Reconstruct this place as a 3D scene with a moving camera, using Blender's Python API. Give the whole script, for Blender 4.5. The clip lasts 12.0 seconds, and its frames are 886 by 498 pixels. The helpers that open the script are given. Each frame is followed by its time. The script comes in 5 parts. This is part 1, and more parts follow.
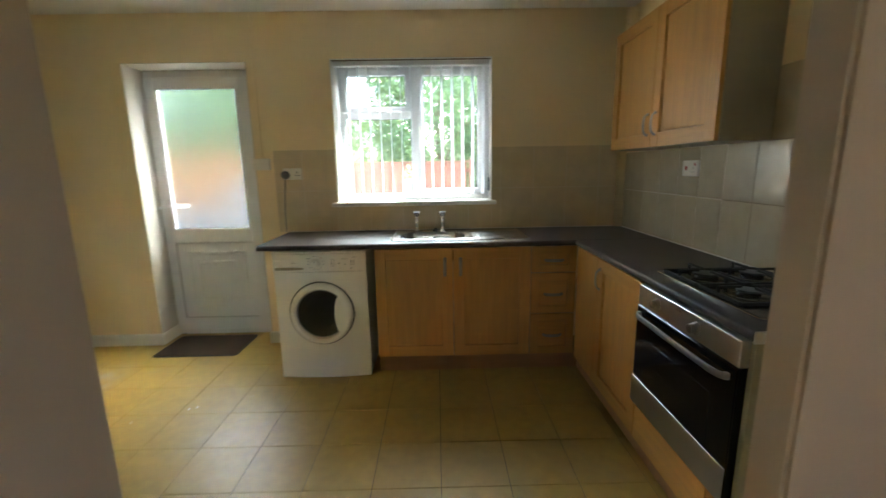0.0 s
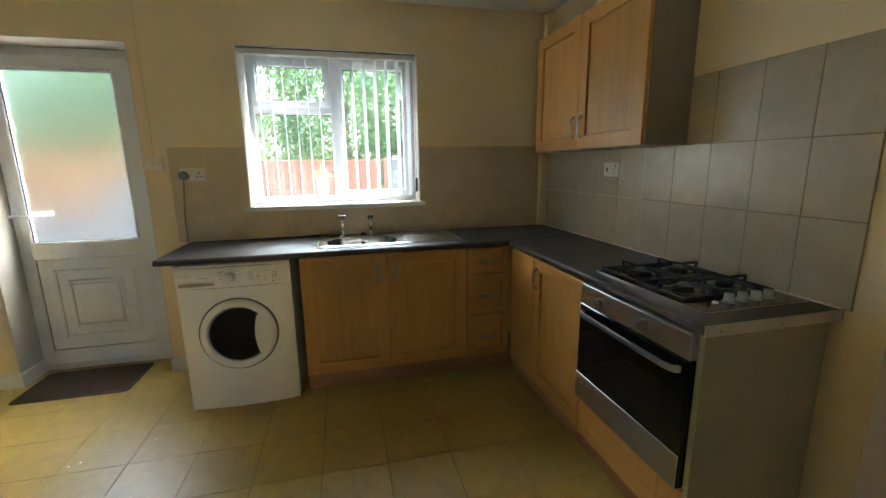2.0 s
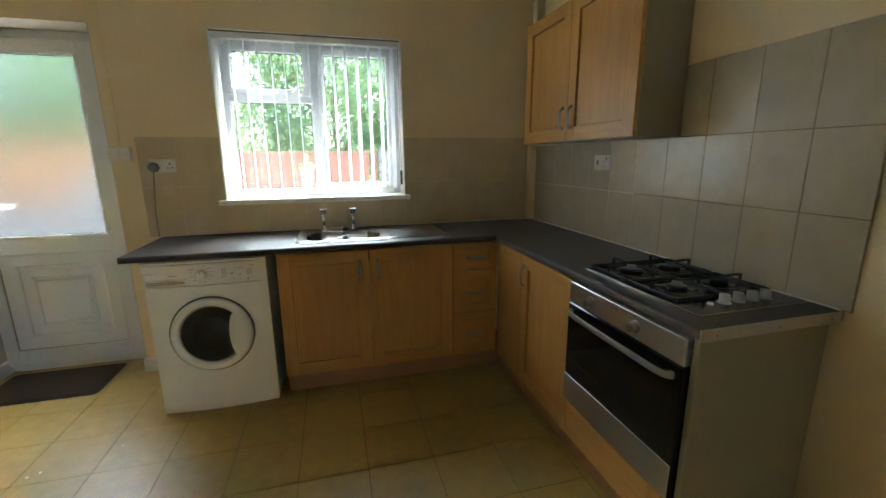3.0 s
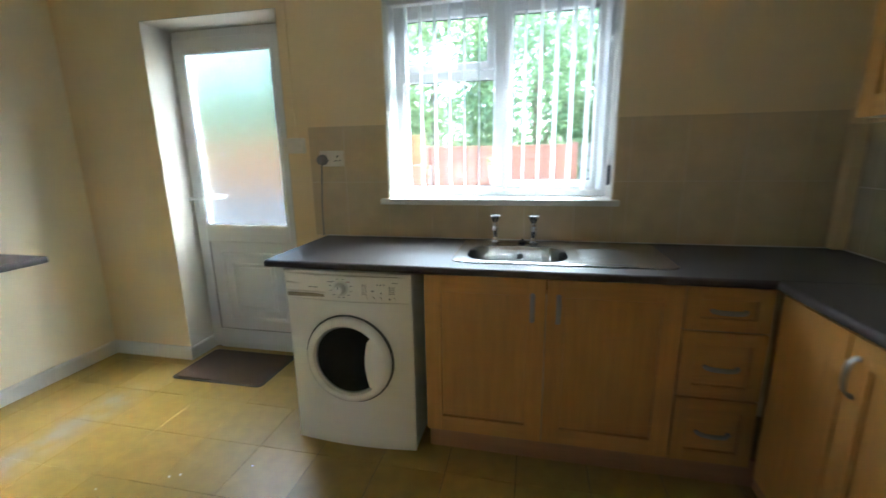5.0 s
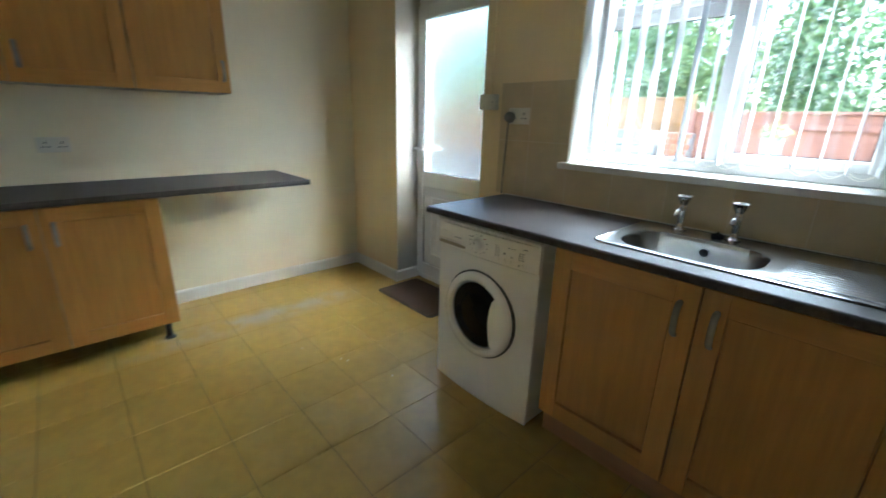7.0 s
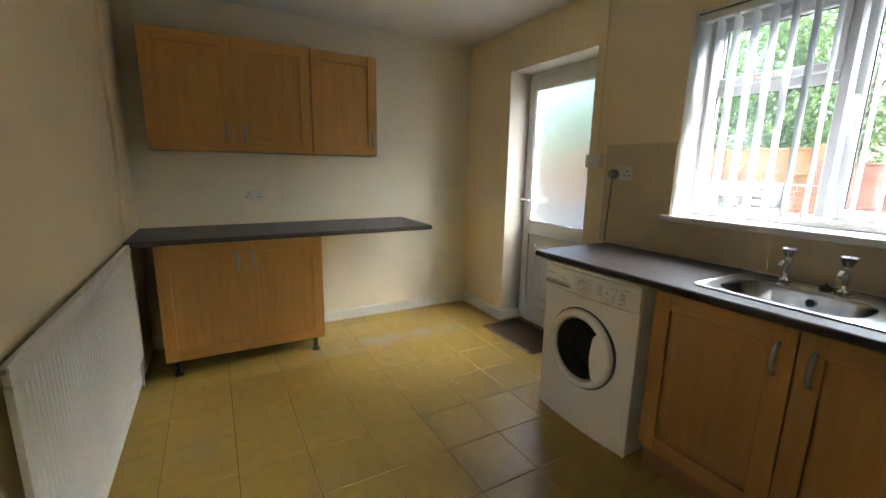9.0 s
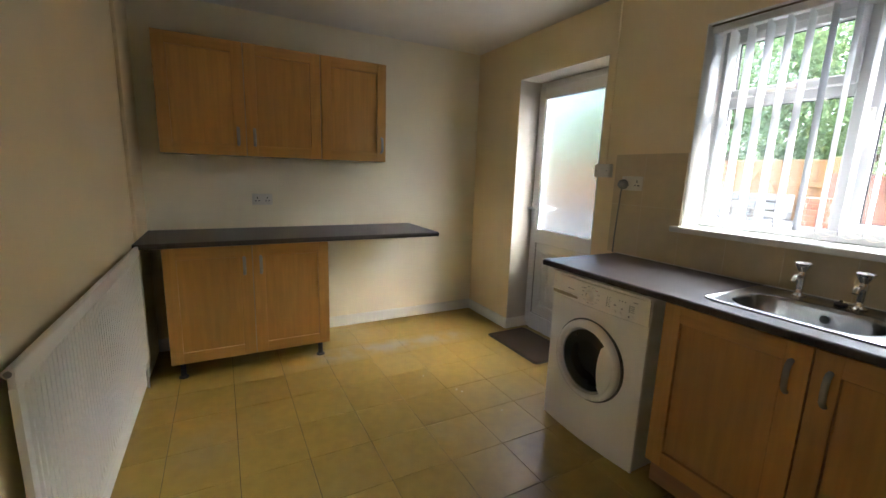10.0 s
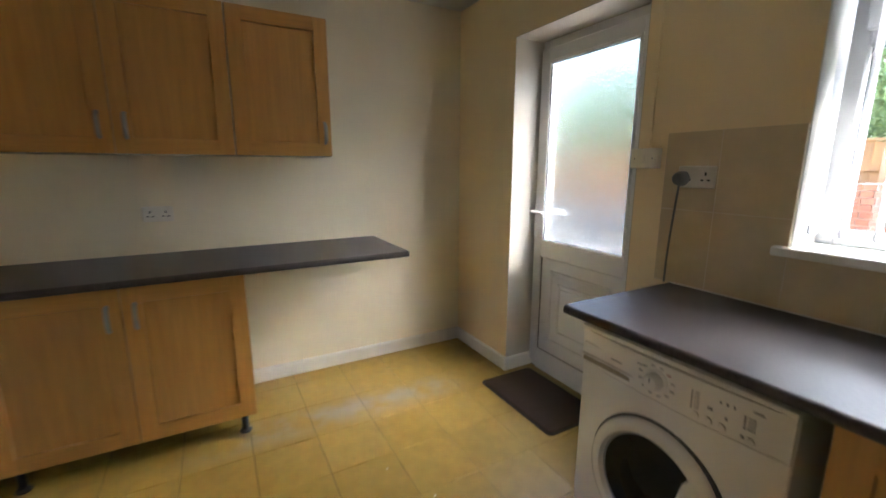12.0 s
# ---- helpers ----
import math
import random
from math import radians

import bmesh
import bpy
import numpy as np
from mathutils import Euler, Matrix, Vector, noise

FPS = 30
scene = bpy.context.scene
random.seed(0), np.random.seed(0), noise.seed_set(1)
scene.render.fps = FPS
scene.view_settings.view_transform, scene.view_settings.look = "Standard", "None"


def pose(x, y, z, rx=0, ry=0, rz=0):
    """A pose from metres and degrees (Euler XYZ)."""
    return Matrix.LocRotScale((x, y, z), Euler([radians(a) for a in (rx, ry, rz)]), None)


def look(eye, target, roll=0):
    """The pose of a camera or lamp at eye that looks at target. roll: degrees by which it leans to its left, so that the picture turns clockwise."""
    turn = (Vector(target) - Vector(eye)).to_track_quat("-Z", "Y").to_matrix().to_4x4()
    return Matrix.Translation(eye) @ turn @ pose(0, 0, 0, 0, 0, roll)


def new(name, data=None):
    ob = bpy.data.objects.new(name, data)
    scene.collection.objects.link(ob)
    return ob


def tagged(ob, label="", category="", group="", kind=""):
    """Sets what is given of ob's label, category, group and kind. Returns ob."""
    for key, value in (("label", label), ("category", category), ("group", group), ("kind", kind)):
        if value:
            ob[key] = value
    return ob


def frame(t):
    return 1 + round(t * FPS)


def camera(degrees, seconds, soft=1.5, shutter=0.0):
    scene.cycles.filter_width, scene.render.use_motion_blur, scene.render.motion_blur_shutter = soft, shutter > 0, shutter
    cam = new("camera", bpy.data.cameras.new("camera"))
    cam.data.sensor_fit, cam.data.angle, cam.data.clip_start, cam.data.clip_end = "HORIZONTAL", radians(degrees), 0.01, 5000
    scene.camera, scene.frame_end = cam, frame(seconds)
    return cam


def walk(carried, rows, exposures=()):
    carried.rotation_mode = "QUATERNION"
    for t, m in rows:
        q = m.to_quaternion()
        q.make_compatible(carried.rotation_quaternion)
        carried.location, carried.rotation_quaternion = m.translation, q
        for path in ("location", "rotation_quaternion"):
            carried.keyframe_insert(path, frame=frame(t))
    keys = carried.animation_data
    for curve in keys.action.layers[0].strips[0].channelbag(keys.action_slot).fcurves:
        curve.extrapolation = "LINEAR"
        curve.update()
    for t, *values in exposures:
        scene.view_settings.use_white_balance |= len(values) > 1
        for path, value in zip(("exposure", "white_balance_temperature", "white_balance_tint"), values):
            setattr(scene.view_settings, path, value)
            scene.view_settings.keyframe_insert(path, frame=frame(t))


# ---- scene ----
cam = camera(94.2, 12.0, shutter=0.5)
PATH = [
    (0, (0.195, 0.188, 1.372), (0.218, 2.151, 0.989), -1.0),
    (0.5, (0.102, 0.279, 1.385), (0.412, 2.217, 0.999), -2.2),
    (1, (0.053, 0.309, 1.389), (0.483, 2.22, 0.988), -1.0),
    (1.5, (0.048, 0.316, 1.393), (0.506, 2.224, 1.004), -1.1),
    (2, (0.055, 0.321, 1.388), (0.51, 2.228, 0.991), -0.8),
    (2.5, (0.06, 0.327, 1.385), (0.535, 2.23, 0.992), -0.9),
    (2.7, (0.076, 0.343, 1.382), (0.576, 2.235, 0.968), -0.6),
    (4.3, (0.253, 0.908, 1.415), (0.373, 2.852, 0.958), -2.0),
    (4.5, (0.227, 0.963, 1.401), (0.188, 2.912, 0.957), -2.5),
    (5, (0.219, 1.165, 1.354), (-0.195, 3.071, 0.916), -0.9),
    (5.5, (0.285, 1.339, 1.324), (-0.404, 3.127, 0.752), -0.8),
    (6, (0.309, 1.424, 1.332), (-0.611, 3.124, 0.819), -0.6),
    (6.5, (0.421, 1.47, 1.339), (-0.73, 3.027, 0.837), -0.8),
    (7, (0.599, 1.445, 1.327), (-0.805, 2.737, 0.724), 1.5),
    (7.5, (0.674, 1.382, 1.332), (-0.887, 2.477, 0.728), 0.8),
    (7.7, (0.7, 1.327, 1.318), (-0.897, 2.378, 0.729), 1.2),
    (9.3, (0.831, 1.143, 1.383), (-0.892, 2.088, 1.01), 1.1),
    (9.5, (0.828, 1.152, 1.388), (-0.899, 2.09, 1.014), 1.2),
    (10, (0.812, 1.149, 1.376), (-0.919, 2.082, 1.014), 1.9),
    (10.5, (0.737, 1.159, 1.374), (-1.004, 2.058, 0.974), 2.5),
    (11, (0.522, 1.272, 1.357), (-1.215, 2.172, 0.94), 1.4),
    (11.5, (0.309, 1.478, 1.377), (-1.428, 2.361, 0.925), -0.9),
    (12, (0.057, 1.709, 1.388), (-1.66, 2.657, 0.998), 0.1),
]
EXPOSURES = [(0, 4.97, 5500, -2), (2.7, 4.86, 5400, -2), (4.5, 5.00, 5080, -2), (6.0, 4.80, 4860, -3), (7.7, 4.64, 4980, -1), (9.3, 4.63, 5560, 6), (12, 4.58, 5480, 9)]
walk(cam, [(t, look(eye, target, roll)) for t, eye, target, roll in PATH], EXPOSURES)

# ---- world, sun, exposure ----
world = bpy.data.worlds.new("sky")
scene.world = world
world.use_nodes = True
wn = world.node_tree
sky = wn.nodes.new("ShaderNodeTexSky")
sky.sky_type, sky.sun_disc = "NISHITA", False
sky.sun_elevation, sky.sun_rotation = radians(50), radians(30)
sky.dust_density, sky.air_density, sky.ozone_density = 6.0, 0.6, 0.2
wn.links.new(sky.outputs[0], wn.nodes["Background"].inputs["Color"])
wn.nodes["Background"].inputs["Strength"].default_value = 0.15
sun = new("sun", bpy.data.lights.new("sun", "SUN"))
sun.data.energy, sun.data.angle, sun.data.color = 1.15, radians(85), (1.0, 0.99, 0.97)
sun.matrix_world = look((3.21, 5.57, 7.66), (0, 0, 0))


# ---- materials ----
def material(name, color, rough=0.5, metal=0.0, vary=0.0, scale=6.0, bump=0.0, bump_scale=80.0, stretch=(1, 1, 1),
             spec=0.5, second=None, second_scale=2.0, second_amount=0.5, per_object=0.0, coat=0.0, local=False, worn=None):
    """A Principled material with variation at two scales and fine relief."""
    m = bpy.data.materials.new(name)
    m.use_nodes = True
    nt = m.node_tree
    N, L = nt.nodes, nt.links
    b = N["Principled BSDF"]
    b.inputs["Roughness"].default_value = rough
    b.inputs["Metallic"].default_value = metal
    b.inputs["Specular IOR Level"].default_value = spec
    b.inputs["Coat Weight"].default_value = coat
    place = N.new("ShaderNodeTexCoord").outputs["Object"] if local else N.new("ShaderNodeNewGeometry").outputs["Position"]
    mp = N.new("ShaderNodeMapping")
    mp.inputs["Scale"].default_value = stretch
    L.new(place, mp.inputs["Vector"])
    rgb = N.new("ShaderNodeRGB")
    rgb.outputs[0].default_value = (*color, 1)
    out = rgb.outputs[0]
    if vary:
        t = N.new("ShaderNodeTexNoise")
        t.inputs["Scale"].default_value, t.inputs["Detail"].default_value = scale, 6.0
        L.new(mp.outputs[0], t.inputs["Vector"])
        r = N.new("ShaderNodeMapRange")
        r.inputs["From Min"].default_value, r.inputs["From Max"].default_value = 0.3, 0.7
        r.inputs["To Min"].default_value, r.inputs["To Max"].default_value = 1 - vary, 1 + vary
        L.new(t.outputs["Fac"], r.inputs["Value"])
        h = N.new("ShaderNodeHueSaturation")
        L.new(out, h.inputs["Color"])
        L.new(r.outputs[0], h.inputs["Value"])
        out = h.outputs[0]
        rr = N.new("ShaderNodeMapRange")
        rr.inputs["To Min"].default_value, rr.inputs["To Max"].default_value = max(0.02, rough - min(0.08, vary * 0.6)), min(1, rough + min(0.08, vary * 0.6))
        L.new(t.outputs["Fac"], rr.inputs["Value"])
        L.new(rr.outputs[0], b.inputs["Roughness"])
    if second:
        t2 = N.new("ShaderNodeTexNoise")
        t2.inputs["Scale"].default_value, t2.inputs["Detail"].default_value = second_scale, 4.0
        L.new(place, t2.inputs["Vector"])
        r2 = N.new("ShaderNodeMapRange")
        r2.inputs["From Min"].default_value, r2.inputs["From Max"].default_value = 0.45, 0.75
        r2.inputs["To Max"].default_value = second_amount
        L.new(t2.outputs["Fac"], r2.inputs["Value"])
        mx = N.new("ShaderNodeMix")
        mx.data_type = "RGBA"
        mx.inputs[7].default_value = (*second, 1)
        L.new(r2.outputs[0], mx.inputs[0])
        L.new(out, mx.inputs[6])
        out = mx.outputs[2]
    if worn:
        t5 = N.new("ShaderNodeTexNoise")
        t5.inputs["Scale"].default_value, t5.inputs["Detail"].default_value, t5.inputs["Roughness"].default_value = 1.7, 8.0, 0.65
        L.new(place, t5.inputs["Vector"])
        r5 = N.new("ShaderNodeMapRange")
        r5.inputs["From Min"].default_value, r5.inputs["From Max"].default_value = 0.54, 0.68
        r5.inputs["To Max"].default_value = 0.28
        L.new(t5.outputs["Fac"], r5.inputs["Value"])
        m5 = N.new("ShaderNodeMix")
        m5.data_type = "RGBA"
        m5.inputs[7].default_value = (*worn, 1)
        L.new(r5.outputs[0], m5.inputs[0])
        L.new(out, m5.inputs[6])
        out = m5.outputs[2]
    if per_object:
        oi = N.new("ShaderNodeObjectInfo")
        r3 = N.new("ShaderNodeMapRange")
        r3.inputs["To Min"].default_value, r3.inputs["To Max"].default_value = 1 - per_object, 1 + per_object
        L.new(oi.outputs["Random"], r3.inputs["Value"])
        h3 = N.new("ShaderNodeHueSaturation")
        L.new(out, h3.inputs["Color"])
        L.new(r3.outputs[0], h3.inputs["Value"])
        out = h3.outputs[0]
    L.new(out, b.inputs["Base Color"])
    if bump:
        t4 = N.new("ShaderNodeTexNoise")
        t4.inputs["Scale"].default_value, t4.inputs["Detail"].default_value = bump_scale, 3.0
        L.new(mp.outputs[0], t4.inputs["Vector"])
        bp = N.new("ShaderNodeBump")
        bp.inputs["Strength"].default_value, bp.inputs["Distance"].default_value = bump, 0.004
        L.new(t4.outputs["Fac"], bp.inputs["Height"])
        L.new(bp.outputs[0], b.inputs["Normal"])
    return m


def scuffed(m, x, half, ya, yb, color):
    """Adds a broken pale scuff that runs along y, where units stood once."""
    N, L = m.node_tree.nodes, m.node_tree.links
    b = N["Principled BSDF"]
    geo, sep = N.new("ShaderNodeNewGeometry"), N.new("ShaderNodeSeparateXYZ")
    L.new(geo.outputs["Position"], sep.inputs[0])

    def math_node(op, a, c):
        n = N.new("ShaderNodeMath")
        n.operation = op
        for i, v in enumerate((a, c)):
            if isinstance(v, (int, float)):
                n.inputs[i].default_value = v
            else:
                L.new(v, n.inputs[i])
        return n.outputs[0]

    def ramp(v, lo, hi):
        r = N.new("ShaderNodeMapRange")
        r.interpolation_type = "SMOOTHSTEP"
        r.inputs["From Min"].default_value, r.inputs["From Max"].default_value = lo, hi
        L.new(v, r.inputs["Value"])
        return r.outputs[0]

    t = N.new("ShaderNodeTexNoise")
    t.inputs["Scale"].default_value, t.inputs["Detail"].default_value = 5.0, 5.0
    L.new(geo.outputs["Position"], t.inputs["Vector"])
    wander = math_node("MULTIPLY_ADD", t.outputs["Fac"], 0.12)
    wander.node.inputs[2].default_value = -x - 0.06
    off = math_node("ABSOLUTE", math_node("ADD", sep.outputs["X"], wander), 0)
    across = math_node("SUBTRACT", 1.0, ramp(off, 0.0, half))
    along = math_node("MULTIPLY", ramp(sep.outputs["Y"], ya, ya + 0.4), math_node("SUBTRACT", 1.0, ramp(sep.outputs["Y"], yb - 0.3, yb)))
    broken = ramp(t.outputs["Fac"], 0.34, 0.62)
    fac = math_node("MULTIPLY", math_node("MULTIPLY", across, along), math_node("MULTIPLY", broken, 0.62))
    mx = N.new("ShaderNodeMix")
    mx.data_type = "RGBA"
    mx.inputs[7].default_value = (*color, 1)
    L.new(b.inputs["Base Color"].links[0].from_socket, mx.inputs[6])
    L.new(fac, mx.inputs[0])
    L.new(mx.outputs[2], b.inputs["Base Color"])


def pane_material(name):
    m = bpy.data.materials.new(name)
    m.use_nodes = True
    N, L = m.node_tree.nodes, m.node_tree.links
    N.remove(N["Principled BSDF"])
    tr, gl, fr, mx = (N.new("ShaderNode" + k) for k in ("BsdfTransparent", "BsdfGlossy", "Fresnel", "MixShader"))
    tr.inputs["Color"].default_value = (0.96, 0.98, 0.97, 1)
    gl.inputs["Roughness"].default_value = 0.01
    L.new(fr.outputs[0], mx.inputs[0]), L.new(tr.outputs[0], mx.inputs[1]), L.new(gl.outputs[0], mx.inputs[2])
    L.new(mx.outputs[0], N["Material Output"].inputs["Surface"])
    return m


def obscure_material(name):
    """Patterned privacy glass: a rough refraction with wavy relief."""
    m = bpy.data.materials.new(name)
    m.use_nodes = True
    N, L = m.node_tree.nodes, m.node_tree.links
    b = N["Principled BSDF"]
    b.inputs["Base Color"].default_value = (0.62, 0.615, 0.60, 1)
    b.inputs["Transmission Weight"].default_value = 1.0
    b.inputs["Roughness"].default_value = 0.19
    b.inputs["IOR"].default_value = 1.3
    tc = N.new("ShaderNodeTexCoord")
    wob = N.new("ShaderNodeTexNoise")
    wob.inputs["Scale"].default_value = 18.0
    add = N.new("ShaderNodeMix")
    add.data_type = "RGBA"
    add.inputs[0].default_value = 0.06
    L.new(tc.outputs["Object"], wob.inputs["Vector"])
    L.new(tc.outputs["Object"], add.inputs[6])
    L.new(wob.outputs["Color"], add.inputs[7])
    v = N.new("ShaderNodeTexVoronoi")
    v.feature = "DISTANCE_TO_EDGE"
    v.inputs["Scale"].default_value = 52.0
    L.new(add.outputs[2], v.inputs["Vector"])
    r = N.new("ShaderNodeMapRange")
    r.inputs["From Max"].default_value = 0.12
    L.new(v.outputs["Distance"], r.inputs["Value"])
    bp = N.new("ShaderNodeBump")
    bp.inputs["Strength"].default_value, bp.inputs["Distance"].default_value = 0.26, 0.004
    L.new(r.outputs[0], bp.inputs["Height"])
    L.new(bp.outputs[0], b.inputs["Normal"])
    return m


def cloth_material(name, color, through_share):
    m = bpy.data.materials.new(name)
    m.use_nodes = True
    N, L = m.node_tree.nodes, m.node_tree.links
    N.remove(N["Principled BSDF"])
    d, t, mx = N.new("ShaderNodeBsdfDiffuse"), N.new("ShaderNodeBsdfTranslucent"), N.new("ShaderNodeMixShader")
    tc, w = N.new("ShaderNodeTexCoord"), N.new("ShaderNodeTexNoise")
    w.inputs["Scale"].default_value = 60.0
    L.new(tc.outputs["Object"], w.inputs["Vector"])
    h, r, rgb = N.new("ShaderNodeHueSaturation"), N.new("ShaderNodeMapRange"), N.new("ShaderNodeRGB")
    rgb.outputs[0].default_value = (*color, 1)
    r.inputs["To Min"].default_value, r.inputs["To Max"].default_value = 0.9, 1.1
    L.new(w.outputs["Fac"], r.inputs["Value"]), L.new(r.outputs[0], h.inputs["Value"]), L.new(rgb.outputs[0], h.inputs["Color"])
    L.new(h.outputs[0], d.inputs["Color"]), L.new(h.outputs[0], t.inputs["Color"])
    mx.inputs[0].default_value = through_share
    L.new(d.outputs[0], mx.inputs[1]), L.new(t.outputs[0], mx.inputs[2])
    L.new(mx.outputs[0], N["Material Output"].inputs["Surface"])
    return m


CREAM = material("cream wall paint", (0.84, 0.69, 0.43), 0.6, vary=0.03, scale=2.5, bump=0.12, bump_scale=140, second=(0.75, 0.63, 0.44), second_scale=1.2, second_amount=0.25)
# Lighter copy of CREAM: the west wall's brighter light is in the colour.
PALE = material("lightened cream wall paint", (0.87, 0.79, 0.60), 0.6, vary=0.03, scale=2.5, bump=0.12, bump_scale=140, second=(0.82, 0.74, 0.55), second_scale=1.2, second_amount=0.25)
CEIL = material("white ceiling paint", (0.82, 0.78, 0.70), 0.8, vary=0.04, scale=3, bump=0.5, bump_scale=70, second=(0.66, 0.60, 0.50), second_scale=0.9, second_amount=0.4)
HALL = material("taupe hall wall paint", (0.50, 0.395, 0.285), 0.7, vary=0.04, scale=3, bump=0.1)
WHITE = material("white gloss paint", (0.80, 0.78, 0.72), 0.35, vary=0.03, scale=5, bump=0.05, bump_scale=60)
# Off-white taken down in colour to offset strong light through the door.
REVEAL = material("darkened off-white recess paint", (0.54, 0.50, 0.42), 0.6, vary=0.03, scale=3, bump=0.1, bump_scale=140)
PVC = material("white upvc", (0.77, 0.77, 0.76), 0.3, vary=0.02, scale=4)
RAILSHADE = material("brown headrail shade", (0.16, 0.12, 0.075), 0.6, vary=0.1, scale=10)
# Greyer copy of PVC; the window frame's shaded look is in the colour.
FRAME = material("shaded white upvc", (0.63, 0.625, 0.615), 0.35, vary=0.03, scale=4)
GASKET = material("black rubber gasket", (0.02, 0.02, 0.02), 0.7, vary=0.2, scale=20)
BEECH = material("beech foil upright grain", (0.55, 0.293, 0.073), 0.42, vary=0.10, scale=5, stretch=(9, 9, 0.7), bump=0.05, bump_scale=40, second=(0.48, 0.243, 0.060), second_scale=2.0, second_amount=0.35, per_object=0.05, local=True)
BEECH_H = material("beech foil level grain", (0.55, 0.293, 0.073), 0.42, vary=0.10, scale=5, stretch=(0.7, 9, 9), bump=0.05, bump_scale=40, second=(0.48, 0.243, 0.060), second_scale=2.0, second_amount=0.35, local=True)
PLINTH = material("brown plinth foil", (0.40, 0.22, 0.11), 0.5, vary=0.10, scale=4, stretch=(0.6, 8, 8), local=True)
CARCASS = material("cream melamine board", (0.38, 0.335, 0.24), 0.45, vary=0.03, scale=3, second=(0.33, 0.28, 0.19), second_scale=3.0, second_amount=0.25)
LAMINATE = material("dark grey worktop laminate", (0.086, 0.074, 0.069), 0.42, vary=0.22, scale=120, bump=0.06, bump_scale=300, spec=0.3, second=(0.12, 0.10, 0.09), second_scale=3.0, second_amount=0.3)
STEEL = material("brushed stainless steel", (0.50, 0.50, 0.50), 0.28, 1.0, vary=0.012, scale=8, stretch=(1, 30, 30), local=True)
SINKSTEEL = material("worn sink steel", (0.36, 0.355, 0.345), 0.22, 1.0, vary=0.07, scale=14, second=(0.41, 0.39, 0.365), second_scale=9, second_amount=0.4)
CHROME = material("chrome", (0.80, 0.80, 0.80), 0.08, 1.0, vary=0.04, scale=20)
NICKEL = material("brushed nickel", (0.38, 0.37, 0.35), 0.32, 1.0, vary=0.08, scale=30)
SATIN = material("satin grey metal", (0.30, 0.29, 0.275), 0.48, 1.0, vary=0.06, scale=30)
HOBSTEEL = material("dark reflective hob steel", (0.22, 0.21, 0.195), 0.22, 1.0, vary=0.06, scale=12)
ALU = material("aluminium trim", (0.66, 0.65, 0.63), 0.38, 1.0, vary=0.08, scale=20)
BLACKGLASS = material("black oven glass", (0.008, 0.008, 0.008), 0.06, vary=0.2, scale=3)
ENAMEL = material("black enamel", (0.015, 0.015, 0.016), 0.35, vary=0.2, scale=30, bump=0.1)
IRON = material("black cast iron", (0.02, 0.02, 0.02), 0.6, vary=0.2, scale=40, bump=0.3)
APPLIANCE = material("white appliance enamel", (0.92, 0.90, 0.84), 0.25, vary=0.02, scale=3)
APPL_PLASTIC = material("white appliance plastic", (0.90, 0.87, 0.80), 0.35, vary=0.02, scale=5)
PRINT = material("grey print", (0.32, 0.31, 0.30), 0.6, vary=0.1, scale=30)
DRUM = material("dark drum glass", (0.012, 0.012, 0.012), 0.08, vary=0.2, scale=5, spec=0.3)
DRUMSTEEL = material("drum steel", (0.25, 0.25, 0.25), 0.3, 1.0, vary=0.1, scale=20)
DARKGREY = material("dark grey plastic", (0.06, 0.06, 0.065), 0.5, vary=0.1, scale=20)
GREYPLUG = material("grey rubber plug", (0.22, 0.22, 0.21), 0.55, vary=0.08, scale=30)
REDPLASTIC = material("red switch plastic", (0.42, 0.06, 0.045), 0.35, vary=0.05, scale=30)
SOCKET = material("white socket plastic", (0.78, 0.74, 0.65), 0.3, vary=0.02, scale=20)
TILE_W = material("beige glazed wall tile", (0.64, 0.52, 0.325), 0.3, vary=0.07, scale=9, second=(0.56, 0.45, 0.275), second_scale=5, second_amount=0.35, per_object=0.012)
TILE_R = material("cream glazed wall tile", (0.50, 0.435, 0.305), 0.26, vary=0.045, scale=14, second=(0.43, 0.36, 0.24), second_scale=8, second_amount=0.4, per_object=0.012)
GROUT_R = material("brown stained grout", (0.26, 0.19, 0.12), 0.9, vary=0.15, scale=20, bump=0.2)
GROUT_W = material("beige grout", (0.72, 0.64, 0.50), 0.9, vary=0.1, scale=20, bump=0.2)
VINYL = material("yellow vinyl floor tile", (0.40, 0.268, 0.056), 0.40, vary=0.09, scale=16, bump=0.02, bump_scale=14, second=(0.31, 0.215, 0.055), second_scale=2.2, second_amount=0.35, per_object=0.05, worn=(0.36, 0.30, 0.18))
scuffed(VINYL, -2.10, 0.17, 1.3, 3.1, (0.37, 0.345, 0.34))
SUBFLOOR = material("dark floor joint", (0.05, 0.034, 0.02), 0.8, vary=0.2, scale=20)
# Unseen hall floor; its warm brown is chosen to warm the bounced fill.
WARM_FLOOR = material("warm brown hall floor", (0.30, 0.20, 0.12), 0.95, vary=0.15, scale=60, bump=0.6, bump_scale=200)
MAT = material("brown door mat pile", (0.055, 0.031, 0.017), 0.95, vary=0.25, scale=90, bump=0.8, bump_scale=220)
MATEDGE = material("dark rubber mat edge", (0.03, 0.022, 0.018), 0.7, vary=0.15, scale=30)
RADIATOR = material("white radiator enamel", (0.78, 0.75, 0.68), 0.32, vary=0.03, scale=4)
VANE = cloth_material("white blind fabric", (0.74, 0.75, 0.76), 0.28)
GLASS = pane_material("window glass")
OBSCURE = obscure_material("patterned obscure glass")
